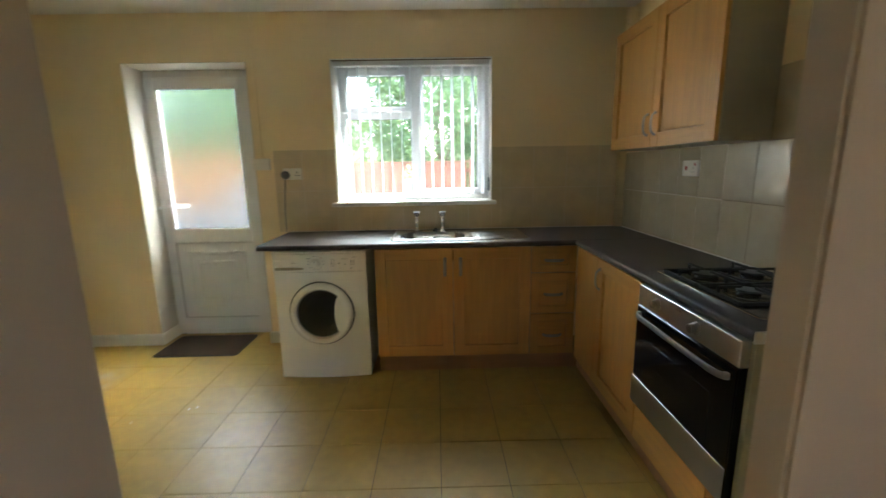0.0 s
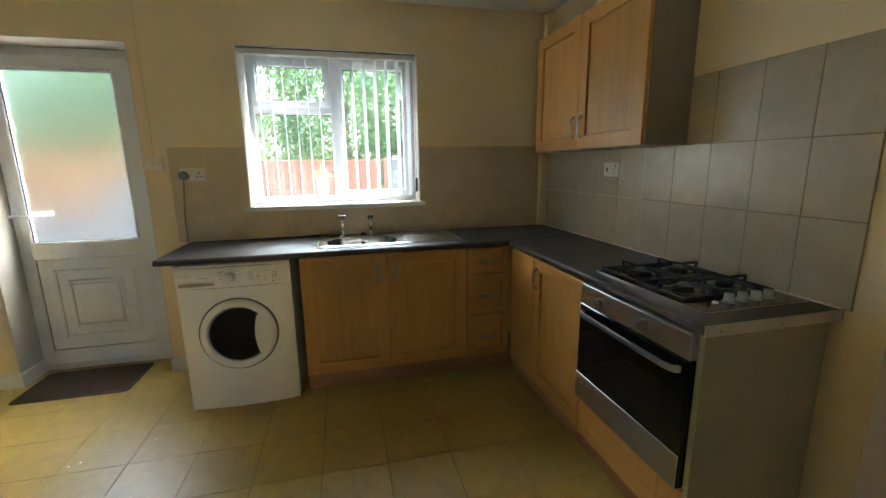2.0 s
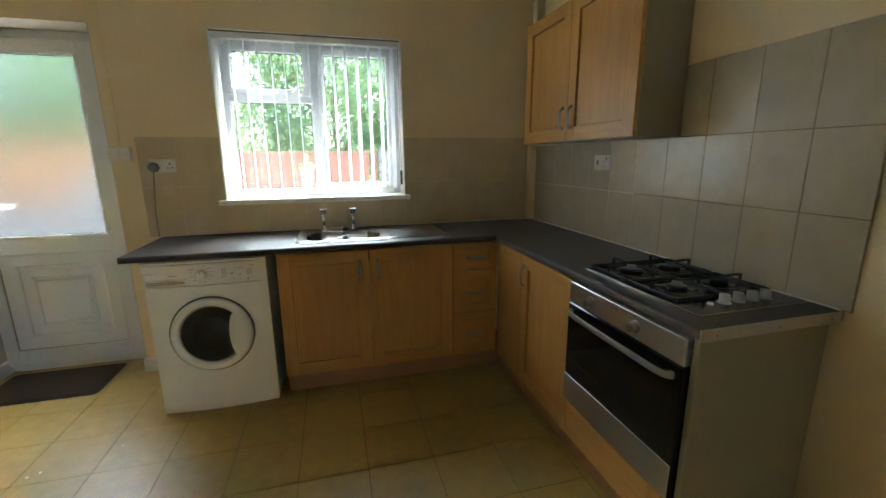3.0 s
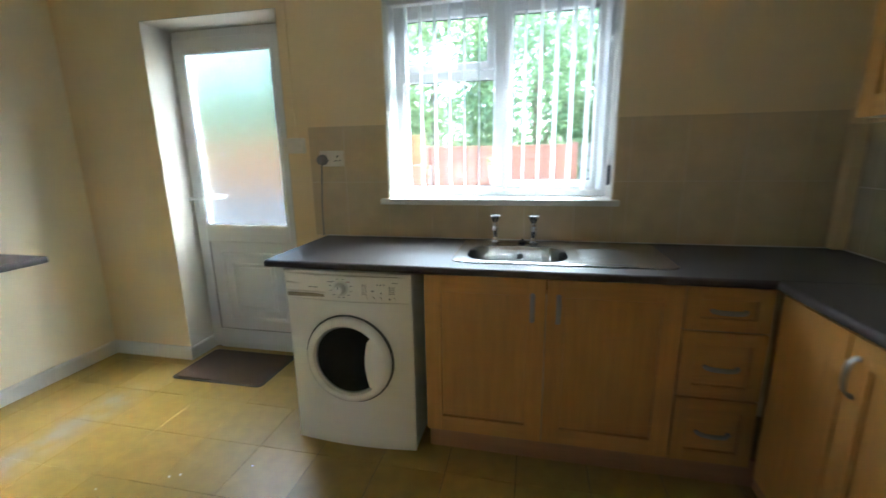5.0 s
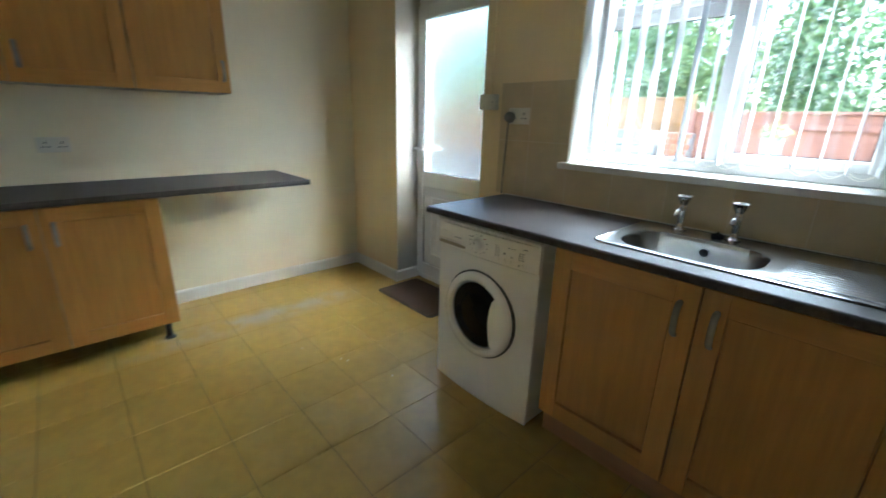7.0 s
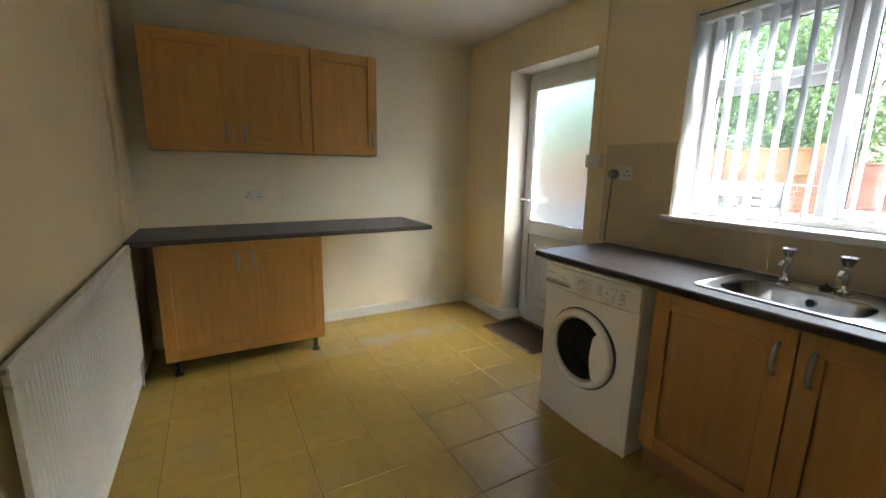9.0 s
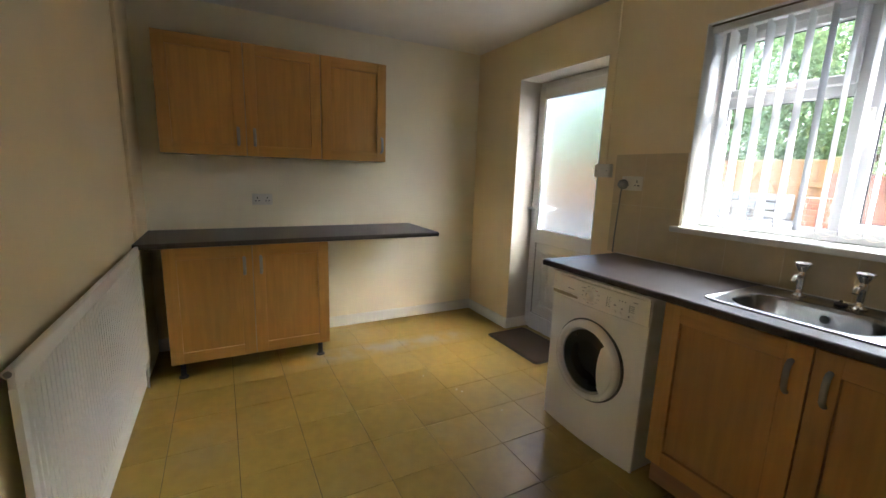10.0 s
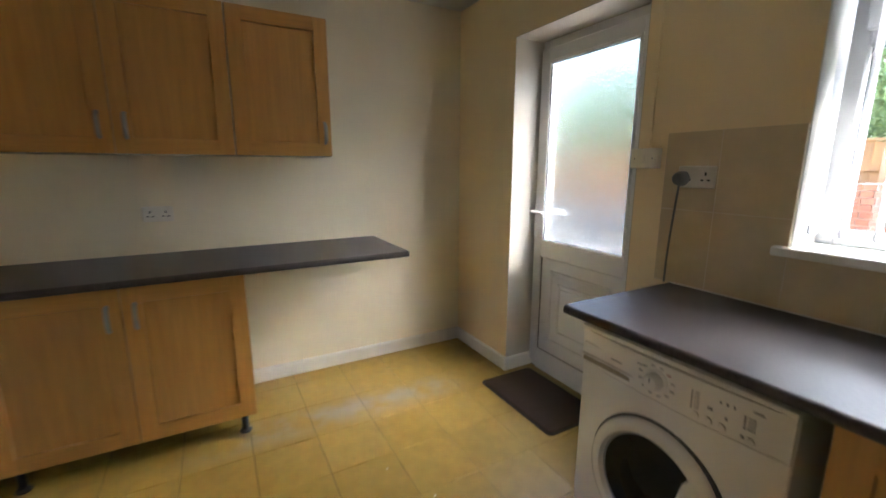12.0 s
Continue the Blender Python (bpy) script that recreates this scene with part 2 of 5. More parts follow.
FENCE_RED = material("red stained fence timber", (0.21, 0.098, 0.072), 0.75, vary=0.18, scale=5, stretch=(5, 5, 0.5), bump=0.2, per_object=0.15, local=True)
FENCE_NEW = material("new pine timber", (0.27, 0.145, 0.060), 0.7, vary=0.14, scale=5, stretch=(5, 5, 0.5), bump=0.15, per_object=0.12, local=True)
FENCE_PALE = material("pale grey timber", (0.17, 0.165, 0.16), 0.7, vary=0.12, scale=5, stretch=(0.5, 5, 5), bump=0.15, per_object=0.1, local=True)
STONE = material("grey walling stone", (0.17, 0.168, 0.168), 0.85, vary=0.2, scale=12, bump=0.5, bump_scale=40, per_object=0.2)
BRICK = material("red brick", (0.26, 0.095, 0.055), 0.85, vary=0.2, scale=20, bump=0.4, bump_scale=60, per_object=0.18)
MORTAR = material("grey mortar", (0.22, 0.20, 0.18), 0.95, vary=0.15, scale=20, bump=0.3)
PAVING = material("grey concrete paving", (0.13, 0.127, 0.12), 0.85, vary=0.14, scale=5, bump=0.3, bump_scale=60, second=(0.09, 0.09, 0.075), second_scale=2, second_amount=0.5, per_object=0.06)
EARTH = material("grass and soil", (0.10, 0.12, 0.045), 0.95, vary=0.3, scale=3, bump=0.5, bump_scale=20, second=(0.14, 0.11, 0.06), second_scale=0.6, second_amount=0.6)
BARK = material("bark", (0.12, 0.085, 0.055), 0.9, vary=0.3, scale=12, stretch=(3, 3, 0.6), bump=0.8, bump_scale=25, local=True)
RENDER_W = material("painted outside render", (0.60, 0.55, 0.46), 0.85, vary=0.08, scale=4, bump=0.3)


def leaf_material(name, color):
    m = cloth_material(name, color, 0.4)
    N, L = m.node_tree.nodes, m.node_tree.links
    geo, r = N.new("ShaderNodeNewGeometry"), N.new("ShaderNodeMapRange")
    r.inputs["To Min"].default_value, r.inputs["To Max"].default_value = 0.6, 1.5
    hs = next(n for n in N if n.bl_idname == "ShaderNodeHueSaturation")
    L.new(geo.outputs["Random Per Island"], r.inputs["Value"])
    L.new(r.outputs[0], hs.inputs["Value"])
    return m


LEAF_A = leaf_material("mid green leaves", (0.18, 0.245, 0.125))
LEAF_B = leaf_material("yellow green leaves", (0.22, 0.275, 0.125))


# ---- building helpers ----
def thing(name, m, label, category, group="", kind=""):
    """An Empty at the base of a thing; its parts hang under it."""
    ob = new(name)
    ob.empty_display_size = 0.1
    ob.matrix_basis = m
    return tagged(ob, label, category, group, kind)


def part(name, bm, mats, parent=None, label="", smooth=False):
    """Links a bmesh as one mesh object under a thing or a part."""
    me = bpy.data.meshes.new(name)
    if smooth:
        for f in bm.faces:
            f.smooth = True
    bm.to_mesh(me)
    bm.free()
    for m in (mats if isinstance(mats, (list, tuple)) else [mats]):
        me.materials.append(m)
    if smooth:
        me.set_sharp_from_angle(angle=radians(40))
    ob = new(name, me)
    ob.parent = parent
    if label:
        ob["label"] = label
    return ob


def box(bm, x0, x1, y0, y1, z0, z1, bevel=0.0, mat=0, seg=1):
    """Adds a box, with its edges bevelled if asked."""
    m = Matrix.Translation(((x0 + x1) / 2, (y0 + y1) / 2, (z0 + z1) / 2)) @ Matrix.Diagonal((abs(x1 - x0), abs(y1 - y0), abs(z1 - z0), 1))
    vs = bmesh.ops.create_cube(bm, size=1, matrix=m)["verts"]
    faces = {f for v in vs for f in v.link_faces}
    for f in faces:
        f.material_index = mat
    if bevel:
        es = list({e for v in vs for e in v.link_edges})
        r = bmesh.ops.bevel(bm, geom=es, offset=bevel, segments=seg, profile=0.5, affect="EDGES")
        for f in r["faces"]:
            f.material_index = mat
    return bm


def bx(*a, **k):
    return box(bmesh.new(), *a, **k)


def lathe(bm, profile, m=Matrix(), seg=32, mat=0, cap=True):
    """Turns (radius, height) rows round the z axis, then moves them by m."""
    rings = []
    for r, h in profile:
        rings.append([bm.verts.new(m @ Vector((r * math.cos(2 * math.pi * i / seg), r * math.sin(2 * math.pi * i / seg), h))) for i in range(seg)])
    for a, b in zip(rings, rings[1:]):
        for i in range(seg):
            bm.faces.new((a[i], a[(i + 1) % seg], b[(i + 1) % seg], b[i])).material_index = mat
    if cap:
        bm.faces.new(rings[0][::-1]).material_index = mat
        bm.faces.new(rings[-1]).material_index = mat
    return bm


def sweep(bm, pts, w, h, seg=8, up=(0, 0, 1), mat=0):
    """Sweeps an ellipse of half sizes w (across) and h (along up) through points."""
    pts = [Vector(p) for p in pts]
    rings = []
    for i, p in enumerate(pts):
        d = (pts[min(i + 1, len(pts) - 1)] - pts[max(i - 1, 0)]).normalized()
        side = d.cross(Vector(up))
        side = side.normalized() if side.length > 1e-4 else Vector((1, 0, 0))
        v = side.cross(d).normalized()
        rings.append([bm.verts.new(p + side * w * math.cos(2 * math.pi * k / seg) + v * h * math.sin(2 * math.pi * k / seg)) for k in range(seg)])
    for a, b in zip(rings, rings[1:]):
        for k in range(seg):
            bm.faces.new((a[k], a[(k + 1) % seg], b[(k + 1) % seg], b[k])).material_index = mat
    bm.faces.new(rings[0][::-1]).material_index = mat
    bm.faces.new(rings[-1]).material_index = mat
    return bm


TO_Y = Matrix.Rotation(radians(90), 4, "X")      # z axis to -y: turned things face the room


def rounded(x0, x1, y0, y1, r, n=6):
    """The outline of a rounded rectangle, anticlockwise."""
    out = []
    for cx, cy, a0 in ((x1 - r, y1 - r, 0), (x0 + r, y1 - r, 90), (x0 + r, y0 + r, 180), (x1 - r, y0 + r, 270)):
        for i in range(n + 1):
            a = radians(a0 + 90 * i / n)
            out.append((cx + r * math.cos(a), cy + r * math.sin(a)))
    return out


def loft(bm, loops, close_first=False, close_last=False, mat=0):
    rings = [[bm.verts.new(p) for p in lp] for lp in loops]
    n = len(rings[0])
    for a, b in zip(rings, rings[1:]):
        for i in range(n):
            bm.faces.new((a[i], a[(i + 1) % n], b[(i + 1) % n], b[i])).material_index = mat
    if close_first:
        bm.faces.new(rings[0][::-1]).material_index = mat
    if close_last:
        bm.faces.new(rings[-1]).material_index = mat
    return bm


# ---- room sizes ----
XL, XR = -2.705, 1.626          # left and right wall
YN, YS = 3.378, 0.65            # window wall, wall with the doorway
YO = 3.70                       # outer face of the window wall
H = 2.48
DX0, DX1, DZ = -2.065, -1.17, 2.153      # outside door opening
WX0, WX1, WZ0, WZ1 = -0.566, 0.614, 1.128, 2.165   # window opening
JX0, JX1, JZ = -0.218, 0.515, 2.05        # inner doorway
YE = 0.56                       # the wall beside the doorway steps back here

# ---- structure ----
bm = bmesh.new()
box(bm, XL - 0.25, DX0, YN, YO, -0.2, H)
box(bm, DX0, DX1, YN, YO, DZ, H)
box(bm, DX1, WX0, YN, YO, -0.2, H)
box(bm, WX0, WX1, YN, YO, -0.2, WZ0)
box(bm, WX0, WX1, YN, YO, WZ1, H)
box(bm, WX1, XR + 0.25, YN, YO, -0.2, H)
tagged(part("wall_north", bm, CREAM), "cream painted wall with window and outside door", "wall", kind="structure")
tagged(part("wall_west", bx(XL - 0.25, XL, YS - 0.13, YN, -0.2, H), PALE), "cream painted kitchen wall, colour lightened for its window light, above a skirting board", "wall", kind="structure")
tagged(part("wall_east", bx(XR, XR + 0.25, YS - 0.13, YN, -0.2, H), CREAM), "cream painted kitchen wall behind the hob", "wall", kind="structure")
bm = bmesh.new()
box(bm, XL, JX0, YS - 0.13, YS, -0.2, H)
box(bm, JX1, XR, YS - 0.13, YE, -0.2, H)
box(bm, JX0, JX1, YS - 0.13, YE, JZ, H)
tagged(part("wall_south", bm, CREAM), "cream painted wall with the inner doorway", "wall", kind="structure")
bm = bx(JX0, JX0 + 0.004, YS - 0.131, YS - 0.001, 0, JZ)
box(bm, JX1 - 0.004, JX1, YS - 0.131, YE - 0.001, 0, JZ)
box(bm, JX0 + 0.004, JX1 - 0.004, YS - 0.131, YE - 0.001, JZ - 0.004, JZ)
box(bm, -0.9, JX0, YS - 0.135, YS - 0.131, 0, H)
box(bm, JX1, 1.2, YS - 0.135, YS - 0.131, 0, H)
box(bm, JX0, JX1, YS - 0.135, YS - 0.131, JZ, H)
tagged(part("hall_wall_north", bm, HALL), "taupe painted hall wall and doorway lining", "wall", kind="structure")
tagged(part("pipe_boxing", bx(XL, -2.31, YS, 0.672, 0, H, bevel=0.004), CREAM), "cream painted boxed-in pipe in the wall corner", "boxing", kind="structure")
tagged(part("ceiling", bx(XL - 0.25, XR + 0.25, -1.6, YO, H, H + 0.3), CEIL), "off-white textured plaster ceiling", "ceiling", kind="structure")
# Unseen block above the ceiling, added to cut sky light on the fences.
tagged(part("upper_storey_wall", bx(XL - 0.25, XR + 0.25, -1.6, YO, H + 0.3, 5.4, 0.01), RENDER_W), "unseen plain block over the ceiling, added to shade the garden", "wall", kind="structure")
# hall behind the doorway
tagged(part("hall_wall_west", bx(-1.0, -0.9, -1.6, YS - 0.13, -0.2, H), HALL), "plain hall wall in shade", "wall", kind="structure")
# Unseen opening added so daylight fills the kitchen fronts through the doorway.
bm = bx(1.2, 1.3, -1.6, -1.45, -0.2, H)
box(bm, 1.2, 1.3, -0.85, YS - 0.136, -0.2, H)
box(bm, 1.2, 1.3, -1.45, -0.85, -0.2, 1.10)
box(bm, 1.2, 1.3, -1.45, -0.85, 1.85, H)
tagged(part("hall_wall_east", bm, HALL), "plain taupe hall wall with an unseen opening added for fill light", "wall", kind="structure")
tagged(part("hall_wall_south", bx(-1.0, 1.3, -1.7, -1.6, -0.2, H), HALL), "plain taupe hall end wall", "wall", kind="structure")
tagged(part("hall_floor", bx(-0.9, 1.2, -1.6, YS - 0.13, -0.2, -0.001), WARM_FLOOR), "unseen hall floor, coloured brown to warm the fill light", "floor", kind="structure")
floor = tagged(part("floor", bx(XL, XR, YS - 0.13, YO, -0.2, -0.003), SUBFLOOR), "yellow vinyl tiled kitchen floor with worn pale patches", "floor", kind="structure")


def skirting(name, pts, label="white painted skirting board"):
    """A board 93 mm high along a plan line, its face to the right of travel."""
    bm = bmesh.new()
    prof = ((0, 0), (0.016, 0), (0.016, 0.080), (0.010, 0.093), (0, 0.093))
    rows = []
    P = [Vector((*p, 0)) for p in pts]
    for i, p in enumerate(P):
        a = (P[i] - P[i - 1]).normalized() if i else None
        b = (P[i + 1] - P[i]).normalized() if i < len(P) - 1 else None
        na = Vector((a.y, -a.x, 0)) if a else None
        nb = Vector((b.y, -b.x, 0)) if b else None
        n = (na + nb) / (1 + na.dot(nb)) if a and b else (na or nb)
        rows.append([bm.verts.new(p + n * d + Vector((0, 0, h))) for d, h in prof])
    k = len(prof)
    for a, b in zip(rows, rows[1:]):
        for j in range(k):
            bm.faces.new((a[j], a[(j + 1) % k], b[(j + 1) % k], b[j]))
    bm.faces.new(rows[0][::-1]), bm.faces.new(rows[-1])
    bmesh.ops.recalc_face_normals(bm, faces=bm.faces[:])
    return tagged(part(name, bm, WHITE), label, "skirting board", kind="structure")


skirting("baseboard_west", [(XL, 0.672), (XL, YN), (DX0, YN), (DX0, 3.60)])
skirting("baseboard_north", [(DX1, 3.60), (DX1, YN), (-0.9, YN)])
skirting("baseboard_south", [(JX0, YS), (-2.31, YS)])

# ---- window ----
FY = 3.55          # inner face of the window frame


def frame_ring(bm, x0, x1, z0, z1, y0, y1, w, bevel=0.006, wb=None):
    wb = wb or w
    box(bm, x0, x0 + w, y0, y1, z0, z1, bevel)
    box(bm, x1 - w, x1, y0, y1, z0, z1, bevel)
    box(bm, x0 + w - 0.004, x1 - w + 0.004, y0 + 0.001, y1 - 0.001, z0, z0 + wb, bevel)
    box(bm, x0 + w - 0.004, x1 - w + 0.004, y0 + 0.001, y1 - 0.001, z1 - w, z1, bevel)
    return bm


window = thing("window_1", Matrix(), "white upvc window with top vent and side casement", "window", kind="structure")
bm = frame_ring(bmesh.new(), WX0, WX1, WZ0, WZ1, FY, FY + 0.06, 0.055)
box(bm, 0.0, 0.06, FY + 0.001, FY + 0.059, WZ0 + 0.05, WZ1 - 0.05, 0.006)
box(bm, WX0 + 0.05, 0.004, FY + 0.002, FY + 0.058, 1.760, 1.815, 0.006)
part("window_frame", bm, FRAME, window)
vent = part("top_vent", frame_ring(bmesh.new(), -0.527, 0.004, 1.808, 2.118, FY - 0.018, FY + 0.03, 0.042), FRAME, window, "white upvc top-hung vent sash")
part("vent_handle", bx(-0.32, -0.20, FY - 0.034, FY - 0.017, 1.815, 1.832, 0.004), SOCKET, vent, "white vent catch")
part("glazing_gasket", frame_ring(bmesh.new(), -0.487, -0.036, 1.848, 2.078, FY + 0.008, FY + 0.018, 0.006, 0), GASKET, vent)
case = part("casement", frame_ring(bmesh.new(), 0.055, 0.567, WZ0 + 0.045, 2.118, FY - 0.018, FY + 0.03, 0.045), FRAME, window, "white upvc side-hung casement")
bm = bx(0.064, 0.086, FY - 0.028, FY - 0.017, 1.56, 1.70, 0.004)
box(bm, 0.068, 0.082, FY - 0.052, FY - 0.028, 1.655, 1.675, 0.003)
box(bm, 0.068, 0.084, FY - 0.060, FY - 0.048, 1.53, 1.68, 0.005)
part("casement_handle", bm, SOCKET, case, "white casement handle")
part("glazing_gasket", frame_ring(bmesh.new(), 0.098, 0.524, WZ0 + 0.088, 2.075, FY + 0.008, FY + 0.018, 0.006, 0), GASKET, case)
part("glazing_gasket", frame_ring(bmesh.new(), -0.513, 0.002, WZ0 + 0.053, 1.762, FY + 0.022, FY + 0.03, 0.006, 0), GASKET, window)
for nm, x0, x1, z0, z1 in (("pane", -0.49, -0.033, 1.845, 2.081), ("pane", 0.095, 0.527, WZ0 + 0.085, 2.078), ("pane", -0.515, 0.004, WZ0 + 0.05, 1.764)):
    p = part(nm, bx(x0, x1, FY + 0.010, FY + 0.016, z0, z1), GLASS, window)
    p.visible_shadow = False
bm = bx(-0.605, 0.645, 3.335, FY + 0.005, 1.098, 1.130, 0.007, seg=3)
part("window_sill", bm, WHITE, window, "white painted window board", smooth=True)

# painted linings of the two recesses: white here, darkened in colour at the door
bm = bx(WX0, WX0 + 0.004, YN + 0.001, FY, WZ0 + 0.002, WZ1)
box(bm, WX1 - 0.004, WX1, YN + 0.001, FY, WZ0 + 0.002, WZ1)
box(bm, WX0 + 0.004, WX1 - 0.004, YN + 0.001, FY, WZ1 - 0.004, WZ1)
part("reveal_lining", bm, WHITE, window, "white painted window recess")

# vertical blind
blind = thing("vertical_blind", pose(0.02, 3.43, 2.13), "white fabric vertical blind drawn open, hanging in window recess", "blind")
bm = bx(-0.575, 0.580, -0.022, 0.022, -0.012, 0.022, 0.004)
part("headrail", bm, PVC, blind, "white metal headrail")
# Thin brown strip puts the shaded gap over the rail into colour.
part("headrail_cover", bx(-0.58, 0.585, -0.026, -0.0225, 0.0225, 0.0345, 0.001), RAILSHADE, blind, "brown strip for the shade above the headrail")
NV = 15
vb = bmesh.new()
z_top, z_bot = -0.02, -0.955
rows = []
for k in range(7):
    u = -1 + 2 * k / 6
    rows.append((u * 0.0445, 0.004 * (1 - u * u)))
front = [[vb.verts.new((o, s, z)) for s, o in rows] for z in (z_top, z_bot)]
back = [[vb.verts.new((o + 0.0008, s, z)) for s, o in rows] for z in (z_top, z_bot)]
for a, b, flip in ((front[0], front[1], 0), (back[0], back[1], 1)):
    for i in range(6):
        f = (a[i], a[i + 1], b[i + 1], b[i])
        vb.faces.new(f[::-1] if flip else f)
for row_f, row_b in ((front[0], back[0]), (front[1], back[1])):
    for i in range(6):
        vb.faces.new((row_f[i], row_f[i + 1], row_b[i + 1], row_b[i]))
vane0 = part("vane", vb, VANE, blind, smooth=True)
wb = bx(-0.003, 0.004, -0.043, 0.043, -0.955, -0.925, 0.001)
weight0 = part("bottom_weight", wb, VANE, vane0)
hb = bx(-0.004, 0.004, -0.012, 0.012, -0.022, 0.0, 0.002)
hanger0 = part("hanger", hb, PVC, vane0)
VX = [-0.553 + 0.0775 * i for i in range(NV)]
vane0.matrix_basis = pose(VX[0], 0, 0, 0, 0, 4)
for i in range(1, NV):
    v = vane0.copy()
    scene.collection.objects.link(v)
    v.matrix_basis = pose(VX[i], 0, 0, 0, 0, 4 + 0.3 * i + random.uniform(-1.5, 1.5))
    for o in (weight0, hanger0):
        c = o.copy()
        scene.collection.objects.link(c)
        c.parent = v
for sy in (-0.040, 0.040):
    pts = [(a + (b - a) * k / 6, sy, -0.945 - 0.022 * math.sin(math.pi * k / 6)) for a, b in zip(VX, VX[1:]) for k in range(7)]
    part("bottom_chain", sweep(bmesh.new(), pts[:1] + [p for p, q in zip(pts[1:], pts) if p != q], 0.0013, 0.0013, 4), SOCKET, blind, "white linking bead chain")
bm = sweep(bmesh.new(), [(0.572, -0.03, -0.01), (0.574, -0.03, -0.4), (0.574, -0.03, -0.83)], 0.0015, 0.0015, 5)
box(bm, 0.567, 0.581, -0.037, -0.023, -0.93, -0.83, 0.003)
part("cord_weight", bm, DARKGREY, blind, "dark hanging cord weight")

# ---- outside door ----
DY = 3.60
door = thing("door_1", Matrix(), "white upvc half-glazed back door, closed", "door", kind="structure")
bm = bmesh.new()
box(bm, DX0, DX0 + 0.062, DY, DY + 0.07, 0, DZ, 0.005)
box(bm, DX1 - 0.062, DX1, DY, DY + 0.07, 0, DZ, 0.005)
box(bm, DX0 + 0.06, DX1 - 0.06, DY + 0.001, DY + 0.069, DZ - 0.062, DZ, 0.005)
box(bm, DX0 + 0.06, DX1 - 0.06, DY - 0.01, DY + 0.08, 0.0, 0.045, 0.005)
part("door_frame", bm, PVC, door, "white upvc door frame")
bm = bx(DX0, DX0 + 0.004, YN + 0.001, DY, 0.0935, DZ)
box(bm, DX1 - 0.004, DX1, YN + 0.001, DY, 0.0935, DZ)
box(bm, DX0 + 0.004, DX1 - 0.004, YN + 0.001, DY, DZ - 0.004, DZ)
part("reveal_lining", bm, REVEAL, door, "off-white door recess, colour darkened against the strong door light")
LX0, LX1, LZ0, LZ1 = -2.115 + 0.055, -1.235, 0.047, 2.10
GX0, GX1, GZ0, GZ1 = -1.985, -1.345, 0.905, 2.025
y0, y1 = DY - 0.02, DY + 0.04
bm = bmesh.new()
box(bm, LX0 + 0.004, GX0, y0, y1, LZ0, LZ1, 0.005)
box(bm, GX1, LX1, y0, y1, LZ0, LZ1, 0.005)
box(bm, GX0 - 0.004, GX1 + 0.004, y0 + 0.001, y1 - 0.001, GZ1, LZ1, 0.005)
box(bm, GX0 - 0.004, GX1 + 0.004, y0 + 0.001, y1 - 0.001, 0.80, GZ0, 0.005)
box(bm, GX0 - 0.004, GX1 + 0.004, y0 + 0.001, y1 - 0.001, LZ0, 0.15, 0.005)
leaf = part("door_leaf", bm, PVC, door, "white upvc door leaf")
bm = bx(GX0 - 0.002, GX1 + 0.002, DY, DY + 0.02, 0.148, 0.802)
for k, (i0, i1, ya, yb) in enumerate(((0.075, 0.095, -0.012, 0.002), (0.150, 0.170, -0.012, 0.002))):
    x0, x1, z0, z1 = GX0 + i0, GX1 - i0, 0.15 + i0, 0.80 - i0
    frame_ring(bm, x0, x1, z0, z1, DY + ya, DY + yb, 0.028, 0.006)
box(bm, GX0 + 0.178, GX1 - 0.178, DY - 0.008, DY + 0.002, 0.328, 0.622, 0.007)
part("lower_panel", bm, PVC, leaf, "moulded white lower panel")
part("panel_gasket", frame_ring(bmesh.new(), GX0 - 0.001, GX1 + 0.001, 0.149, 0.801, y0 + 0.010, y0 + 0.019, 0.003, 0), PRINT, leaf)
bm = frame_ring(bmesh.new(), GX0 - 0.002, GX1 + 0.002, GZ0 - 0.002, GZ1 + 0.002, y0 - 0.006, y0 + 0.02, 0.018, 0.004)
part("glazing_bead", bm, PVC, leaf)
bm = frame_ring(bmesh.new(), GX0 + 0.016, GX1 - 0.016, GZ0 + 0.016, GZ1 - 0.016, y0 + 0.004, y0 + 0.012, 0.005, 0)
part("glazing_gasket", bm, GASKET, leaf)
p = part("glass_pane", bx(GX0 + 0.01, GX1 - 0.01, y0 + 0.014, y0 + 0.02, GZ0 + 0.01, GZ1 - 0.01), OBSCURE, leaf, "patterned obscure glass")
bm = bx(-2.050, -2.018, y0 - 0.012, y0 + 0.002, 0.93, 1.15, 0.006)
lathe(bm, [(0.012, 0), (0.012, 0.035), (0.010, 0.045)], Matrix.Translation((-2.034, y0 - 0.010, 1.10)) @ TO_Y, 12)
sweep(bm, [(-2.034, y0 - 0.05, 1.10), (-1.99, y0 - 0.055, 1.102), (-1.93, y0 - 0.052, 1.10)], 0.009, 0.008, 8)
lathe(bm, [(0.009, 0), (0.009, 0.006)], Matrix.Translation((-2.034, y0 - 0.010, 0.985)) @ TO_Y, 12)
part("lever_handle", bm, PVC, leaf, "white lever handle on long plate", smooth=True)
bm = bx(-2.050, -2.018, y1 - 0.002, y1 + 0.012, 0.93, 1.15, 0.006)
lathe(bm, [(0.012, 0), (0.012, 0.04)], Matrix.Translation((-2.034, y1 + 0.045, 1.10)) @ TO_Y, 12)
sweep(bm, [(-2.034, y1 + 0.05, 1.10), (-1.99, y1 + 0.055, 1.102), (-1.90, y1 + 0.052, 1.10)], 0.010, 0.010, 8)
part("outer_lever_handle", bm, PVC, leaf, "white outer lever handle", smooth=True)
